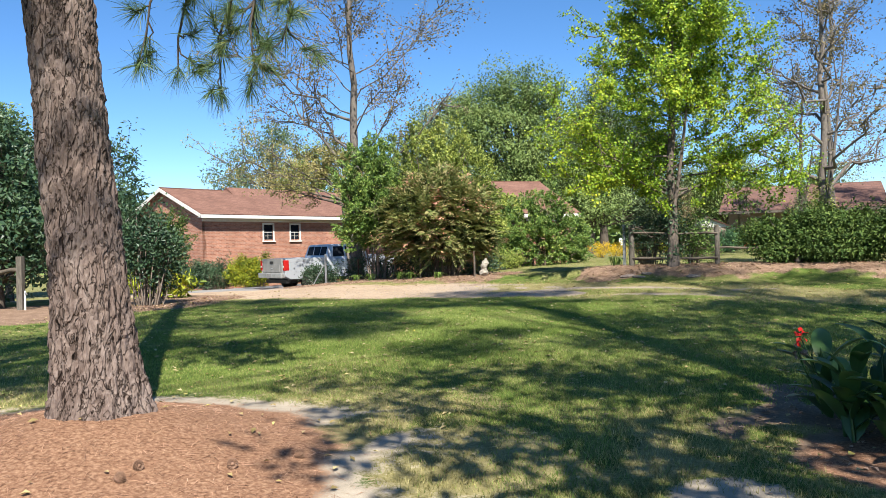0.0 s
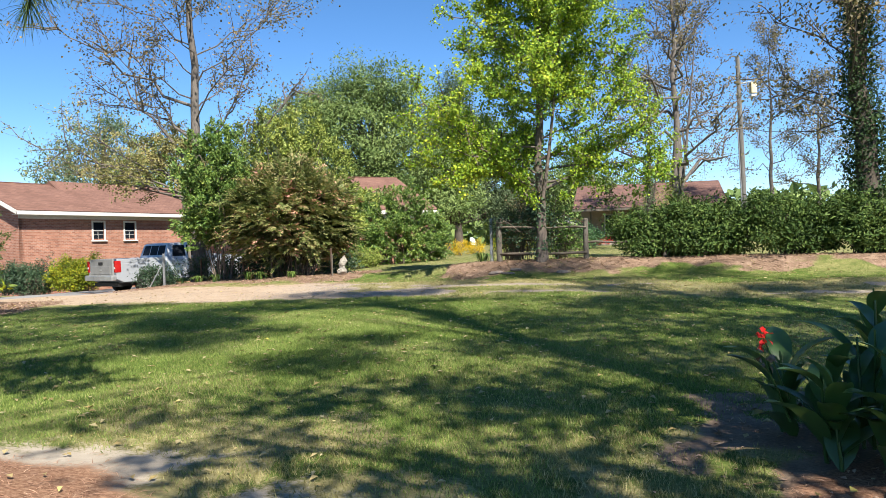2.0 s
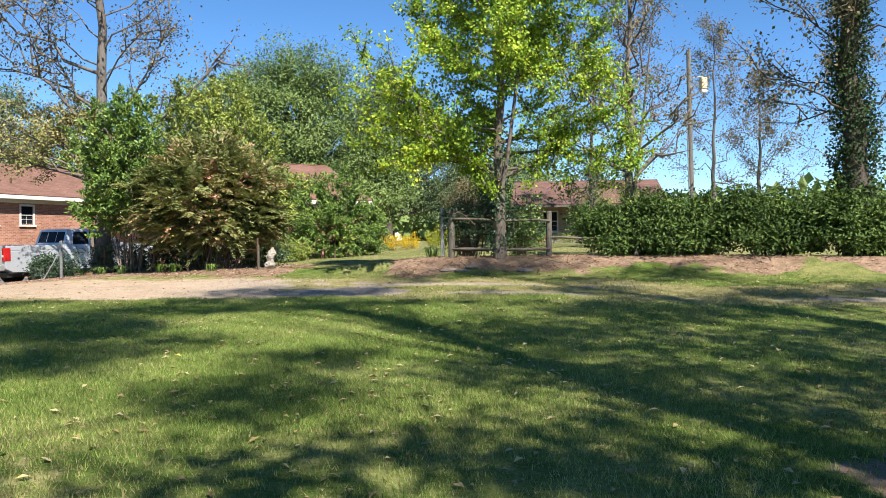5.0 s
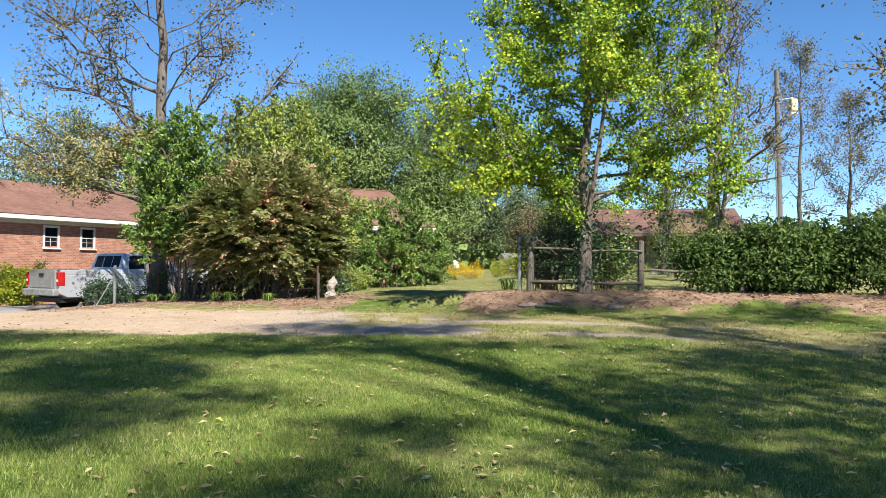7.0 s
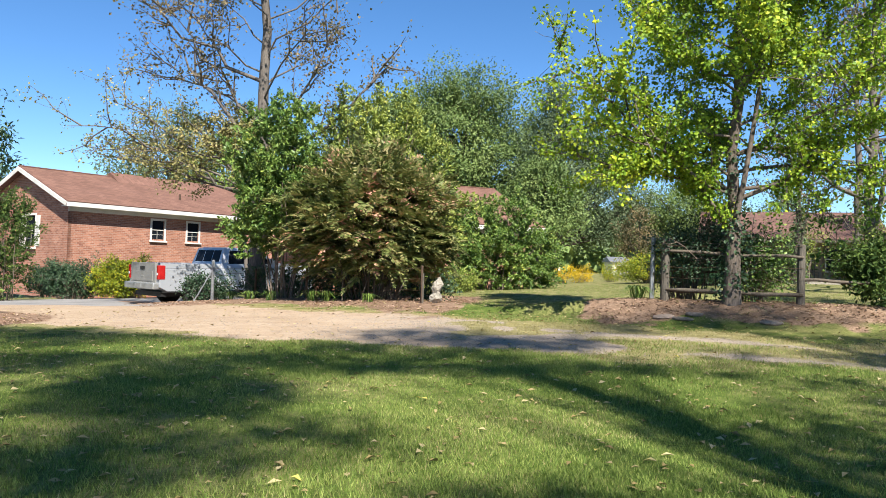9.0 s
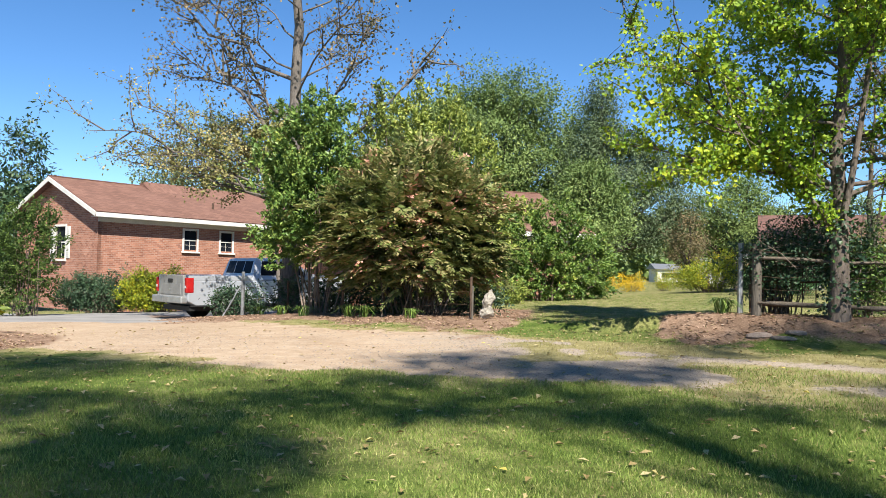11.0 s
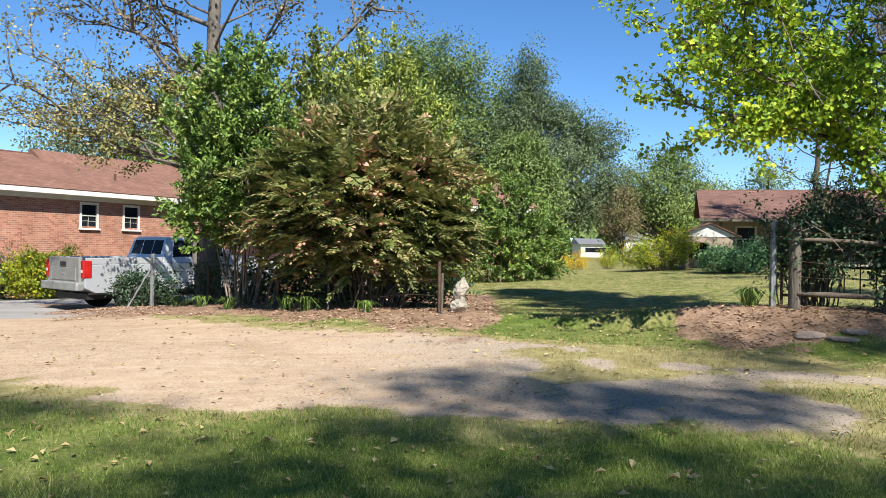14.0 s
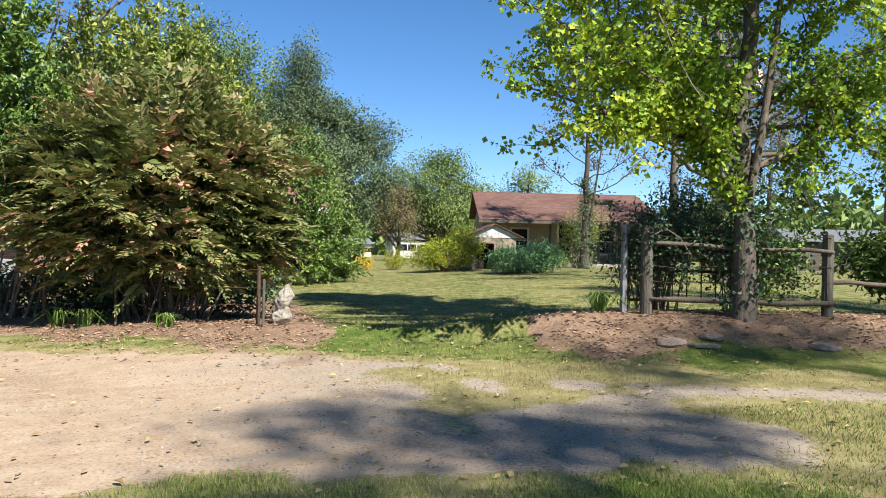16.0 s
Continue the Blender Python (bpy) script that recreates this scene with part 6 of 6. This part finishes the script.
lobed_plant("porch_shrub", (18.4, 44.0), [(0, 0, 1.7, 1.1, 1.0, 0.9), (0.4, 0, 2.5, 0.9, 0.8, 0.7), (-0.4, 0, 1.0, 0.9, 0.8, 0.7)], 260, 12, 0.09, 0.3, L_LIME, M["twig"], "airy light green shrub in front of the porch", "shrub", "", 7, 0.03, hollow=0.2)
limb_tree("porch_tree", (17.7, 42.6), 9.5, 0.2, L_DRY, M["bark_dark"], "forked vine-hung tree in front of the porch", 20, 0.3, 0.97, (3.2, 0.9), (0.5, 1.1), 6, 4, 0.11, 0.35, 0.8, (0.3, 0.2), 0.7, density=0.8, fork=True, ivy=(4.0, 0.35, 200, L_OAK_PALE))
vine("hanging_vine", [(8.3, 22.4, 3.2), (8.8, 22.2, 2.9), (9.2, 22.1, 2.3)], (0.25, 0.25, 0.35), 70, 9, 0.085, L_SHRUB, "green vine hanging from the tree by the fence", 1.0)

# ---- canna clump ----
def canna_clump():
    cx, cy = 5.15, 5.45
    ob = thing("canna_plant", (cx, cy, gz(cx, cy)), "clump of broad dark green canna leaves with red flowers", "plant")
    spots = [(-0.75, -0.3, 0.5), (-0.62, 0.42, 0.62), (-0.5, -0.7, 0.5), (-0.3, 0.05, 0.8), (-0.6, 0.05, 0.68), (-0.4, -0.35, 0.72), (-0.1, 0.3, 0.95), (0.2, -0.2, 0.95), (0.5, 0.35, 1.0), (0.75, -0.1, 1.0), (-0.2, -0.75, 0.7), (0.35, -0.8, 0.85), (0.9, 0.5, 1.05), (0.25, 0.75, 1.0), (1.1, -0.5, 1.0)]
    spots += [(px_ + random.uniform(-0.2, 0.2), py_ + random.uniform(-0.2, 0.2), h_ * random.uniform(0.7, 1.0)) for px_, py_, h_ in spots]
    for k, (sx_, sy_, h) in enumerate(spots):
        lean = np.array([random.uniform(-0.12, 0.08), random.uniform(-0.1, 0.1), h])
        b0 = np.array([sx_, sy_, -0.03])
        v, f = tubes([(path_to(b0, b0 + lean, 0.02, 6, 0.05), np.linspace(0.016, 0.008, 6))], 7)
        add("stem", mesh_np("stem", v, f, True), L_CANNA, ob)
        for q in range(6):
            u = 0.05 + 0.15 * q
            az = random.uniform(0, 2 * math.pi) + q * 2.2
            ln = random.uniform(0.36, 0.6) * (1.1 - 0.3 * u)
            w = ln * random.uniform(0.13, 0.21)
            up = random.uniform(0.75, 1.48)
            st_ = b0 + lean * u
            V, F = [], []
            n = 9
            for s in range(n):
                t = s / (n - 1)
                el = up - t * random.uniform(0.7, 0.9) * 1.1
                pt = st_ + ln * np.array([math.cos(az) * (t * math.cos(up) + 0.25 * t * t), math.sin(az) * (t * math.cos(up) + 0.25 * t * t), t * math.sin(up) - 0.35 * t * t])
                hw_ = w * math.sin(math.pi * min(1, t ** 0.8 * 0.97 + 0.03)) ** 0.8 + 0.004
                sd = np.array([-math.sin(az), math.cos(az), 0])
                V += [pt - sd * hw_ + [0, 0, hw_ * 0.35], pt, pt + sd * hw_ + [0, 0, hw_ * 0.35]]
                if s:
                    o = 3 * s
                    F += [(o - 3, o - 2, o + 1, o), (o - 2, o - 1, o + 2, o + 1)]
            add("leaf", mesh_np("leaf", V, F, True), L_CANNA, ob)
    for fx, fy, fz, dead in ((-0.93, 0.22, 0.72, 0), (0.55, 0.5, 1.12, 1), (0.2, -0.15, 0.98, 1), (-0.98, 0.12, 0.6, 1)):
        n = 14 if not dead else 8
        c = np.repeat(np.array([[fx, fy, fz]]), n, 0)
        v, f = leaves(c, np.full(n, 0.04), 1, 0.056 if not dead else 0.06, 0.9, 0.6)
        add("flower" if not dead else "seed_head", mesh_np("flower", v, f), L_PETAL if not dead else M["twig"], ob, "red canna flower" if not dead else "withered brown flower head")
        v, f = tubes([(path_to(np.array([fx * 0.85, fy * 0.8, fz - 0.4]), np.array([fx, fy, fz]), 0, 5, 0.05), np.linspace(0.009, 0.006, 5))], 6)
        add("flower_stalk", mesh_np("stalk", v, f, True), L_CANNA, ob)


canna_clump()


# pine cones on the straw
def pine_cone(x, y, s, turn):
    bm = bmesh.new()
    bmesh.ops.create_icosphere(bm, subdivisions=2, radius=0.035 * s, matrix=Matrix.Diagonal((1, 1, 1.5, 1)))
    for ring in range(8):
        z = -0.045 + 0.0125 * ring
        r = 0.034 * math.sin(math.pi * (ring + 1.3) / 10.5) + 0.008
        for k in range(9):
            a = k * 2 * math.pi / 9 + ring * 0.35
            m = Matrix.Translation((r * math.cos(a) * s, r * math.sin(a) * s, z * s)) @ Matrix.Rotation(a, 4, "Z") @ Matrix.Rotation(-0.5, 4, "Y")
            box(bm, 0, -0.009 * s, -0.002 * s, 0.024 * s, 0.009 * s, 0.003 * s, m)
    me = bpy.data.meshes.new("pine_cone")
    bm.to_mesh(me)
    bm.free()
    ob = tagged(add("pine_cone", me, M["cone"]), "open brown pine cone lying on the straw", "pine cone", "pine cones")
    ob.matrix_world = pose(x, y, gz(x, y) + 0.045 * s, 80, 0, turn)


for x, y, s, a in ((0.08, 4.2, 0.85, 20), (0.43, 4.55, 0.85, 80), (-0.48, 3.79, 0.85, 140), (-0.45, 3.97, 0.8, 60), (-0.21, 3.56, 0.6, 10), (0.42, 3.58, 0.9, 100), (-0.32, 3.41, 0.8, 150)):
    pine_cone(x, y, s * 0.68, a)

# ---- the trees behind ----
def oak(x, y, h, w, leaf_m, n, per, size, twig, label, lobes=None, trunk=0.45, hollow=0.22):
    lob = lobes or [(0, 0, h * 0.72, w * 0.55, w * 0.5, h * 0.22), (w * 0.45, 0, h * 0.6, w * 0.42, w * 0.4, h * 0.2), (-w * 0.45, 0.5, h * 0.58, w * 0.42, w * 0.4, h * 0.2), (w * 0.2, -1, h * 0.45, w * 0.5, w * 0.45, h * 0.18), (-w * 0.25, 1, h * 0.4, w * 0.5, w * 0.45, h * 0.2), (w * 0.1, 0, h * 0.88, w * 0.35, w * 0.35, h * 0.12)]
    return lobed_plant("background_tree", (x, y), lob, n, per, size, twig, leaf_m, M["bark_dark"], label, "tree", "background trees", 6, trunk, True, hollow=hollow, rough=0.3)


oak(2.9, 74.0, 20.0, 9.2, L_OAK, 1450, 54, 0.25, 0.9, "large spreading dark green oak behind the house", [(1.2, 0, 15.6, 3.6, 3.6, 2.6), (-2.2, 0, 14.6, 3.4, 3.4, 2.8), (-5.2, 0, 12.6, 3.4, 3.4, 2.8), (4.4, 0, 13.4, 3.2, 3.2, 2.4), (6.6, 0, 10.6, 2.8, 2.8, 2.4), (-0.5, -2, 11.4, 4.0, 3.2, 2.6), (3.4, -2, 9.4, 3.6, 3.0, 2.4), (-4.5, -1, 8.4, 3.8, 3.4, 2.8), (0.5, -2, 6.6, 4.4, 3.4, 2.6), (6.0, 0, 6.4, 3.4, 3.0, 2.6)], 0.5, 0.35)
oak(-4.5, 62.0, 12.5, 5.5, L_OAK_PALE, 420, 56, 0.25, 0.85, "rounded green tree behind the brick house")
oak(8.6, 62.0, 8.6, 3.6, L_OAK, 380, 56, 0.22, 0.75, "dark green tree behind the lawn")
oak(10.8, 70.0, 17.0, 4.2, L_OAK_PALE, 2300, 30, 0.2, 0.58, "tall feathery grey-green tree", [(0, 0, 13.6, 1.5, 1.6, 2.4), (0.5, 0, 11.0, 2.5, 2.4, 2.0), (3.0, 0, 10.2, 1.9, 1.8, 1.8), (5.3, 0, 8.6, 1.9, 1.8, 2.0), (-1.5, 0, 9.0, 2.0, 2.2, 2.6), (2.2, -0.6, 7.2, 3.2, 2.6, 2.2), (6.2, 0, 5.6, 1.6, 1.8, 2.0), (-0.4, 0, 5.2, 3.0, 2.8, 2.4), (3.4, 0, 4.0, 2.8, 2.4, 1.9)], 0.3, 0.15)
oak(-17.5, 63.0, 13.5, 6.0, L_OAK_PALE, 420, 46, 0.22, 0.8, "green tree showing over the brown roof")
oak(-12.5, 60.0, 11.0, 4.5, L_LIME, 300, 40, 0.21, 0.75, "light green tree behind the brown roof")
oak(-27.0, 57.0, 12.5, 4.0, L_DARK, 500, 20, 0.3, 0.6, "dark conifer-like tree beyond the house", [(0, 0, 8.5, 1.6, 1.6, 3.5), (0, 0, 5.5, 2.6, 2.6, 3.0), (0.8, 0, 3.5, 3.0, 3.0, 2.5)], 0.25, 0.3)
oak(-34.0, 52.0, 14.0, 5.0, L_OAK, 500, 20, 0.34, 0.65, "dark green tree beyond the house")
oak(21.5, 70.0, 8.5, 5.5, L_OAK, 620, 44, 0.2, 0.7, "rounded dark green tree beside the cottage")
oak(15.0, 60.0, 4.8, 1.4, L_DRY, 150, 30, 0.14, 0.5, "small tree with rusty autumn leaves", None, 0.12)
oak(31.0, 74.0, 8.0, 5.0, L_OAK, 260, 40, 0.22, 0.75, "green tree behind the cottage roof")

# far woods ring the fields
C = []
for k in range(520):
    a = radians(-75 + 150 * k / 520) + rng.normal() * 0.004
    d = rng.uniform(150, 210)
    h = 7 + 6 * vnoise(k * 0.07, 0.0, 1.0, 40) + rng.normal()
    for _ in range(4):
        C.append((d * math.sin(a) + rng.normal() * 2, d * math.cos(a) + 10 + rng.normal() * 2, 1.0 + max(0.5, h) * rng.uniform(0.05, 0.9)))
C = np.array(C, float)
v, f = leaves(C, np.full(len(C), 3.0), 14, 2.3, 0.8, 0.8)
tagged(add("far_woods", mesh_np("far_woods", v, f), L_OAK), "distant belt of hazy green woods", "woods", "", "stuff")


def far_barn(x, y, turn, w, d, h, wall_m, roof_m, label):
    ob = thing("far_building", (x, y, gz(x, y) - 0.05), label, "building", "", "", turn)
    part("wall", boxed(0, 0, 0, w, d, h), wall_m, ob)
    part("roof", prism([(-0.3, h), (d + 0.3, h), (d / 2, h + d * 0.22)], 0, w + 0.6), roof_m, ob).matrix_local = pose(w + 0.3, 0, 0, 0, 0, 90)
    for k in range(3):
        part("window", boxed(w * (0.2 + 0.28 * k), -0.03, h * 0.4, w * (0.2 + 0.28 * k) + 1.0, -0.002, h * 0.75), M["glass"], ob)
    return ob


far_barn(22.0, 98.0, 5, 2.6, 3, 1.5, M["white"], M["galvanised"], "far white house with a grey roof")
far_barn(29.0, 104.0, -5, 4, 4, 2.2, M["white"], M["galvanised"], "far white outbuilding across the fields")
far_barn(34.0, 47.0, -25, 12, 3.5, 1.7, M["old_wood"], M["galvanised"], "long low grey metal farm shed")

# ---- unseen trees behind the walker, crowns set so their shade falls on the lawn ----
def unseen_shade_tree(x, y, n, lobes):
    return lobed_plant("unseen_shade_tree", (x, y), lobes, n, 24, 0.19, 0.4, L_OAK, M["bark_grey"], "tall unseen tree behind the walker, placed to block light", "tree", "shade trees", 6, 0.27, True, hollow=0.2)


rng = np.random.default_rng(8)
unseen_shade_tree(7.0, -1.8, 480, [(-2.2, 0.0, 20.2, 1.5, 0.7, 0.5), (0.2, 0.0, 23.3, 1.95, 0.93, 0.64), (1.5, 0.0, 22.6, 1.43, 0.7, 0.52), (-1.0, 0.0, 21.5, 2.08, 0.64, 0.49), (-1.0, 0.0, 19.8, 1.69, 0.46, 0.39), (1.4, 0.0, 20.0, 1.43, 0.58, 0.46), (-0.1, 0.0, 13.3, 1.3, 0.93, 0.64), (-1.7, 0.0, 11.0, 1.82, 0.81, 0.59), (-3.7, 0.0, 10.6, 1.17, 0.52, 0.42), (-0.4, 0.0, 9.9, 1.95, 1.28, 0.84), (-3.1, 0.0, 8.2, 1.95, 0.81, 0.59), (-1.6, 0.0, 7.3, 1.69, 0.93, 0.64), (-3.8, 0.0, 9.2, 0.91, 0.41, 0.36), (-3.1, 0.0, 6.7, 1.3, 0.46, 0.39)])
unseen_shade_tree(-4.0, -6.5, 275, [(7.7, 0.0, 27.5, 1.56, 0.64, 0.49), (6.2, 0.0, 28.4, 1.43, 0.64, 0.49), (8.9, 0.0, 23.3, 1.1, 1.39, 0.9), (7.8, 0.0, 25.1, 1.43, 0.58, 0.46), (8.6, 0.0, 20.7, 1.04, 0.81, 0.59), (10.0, 0.0, 21.5, 0.78, 0.35, 0.34), (9.7, 0.0, 18.2, 1.17, 0.52, 0.42), (10.8, 0.0, 19.8, 0.91, 0.35, 0.34)])
unseen_shade_tree(11.5, -0.5, 600, [(0.3, 0.0, 24.2, 2.6, 1.04, 0.71), (2.4, 0.0, 21.6, 2.6, 1.04, 0.71), (-1.7, 0.0, 22.9, 1.04, 0.46, 0.39), (-3.3, 0.0, 14.1, 2.08, 1.51, 0.97), (-0.9, 0.0, 16.4, 2.34, 1.39, 0.9), (-0.9, 0.0, 12.6, 2.34, 1.62, 1.02), (-0.4, 0.0, 19.6, 2.08, 0.7, 0.52), (-3.2, 0.0, 10.5, 1.95, 1.04, 0.71), (2.9, 0.0, 17.6, 2.6, 1.62, 1.02)])
unseen_shade_tree(-5.0, -5.0, 190, [(6.8, 0.0, 17.4, 1.69, 1.04, 0.71), (6.6, 0.0, 20.8, 1.82, 0.93, 0.64), (5.0, 0.0, 14.4, 1.69, 1.04, 0.71), (4.0, 0.0, 17.9, 2.08, 1.39, 0.9)])
# Unseen row added further back, only to cut the sky's fill light.
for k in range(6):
    unseen_shade_tree(-16.0 + 7.5 * k, -17.0 - 2.5 * (k % 2), 90, [(0, 0, 7.0, 3.6, 3.4, 3.0), (1.2, 0, 11.5, 3.6, 3.4, 3.2), (-1.0, 0, 15.5, 3.2, 3.0, 2.8), (0.3, 0, 18.8, 2.2, 2.2, 1.8)])
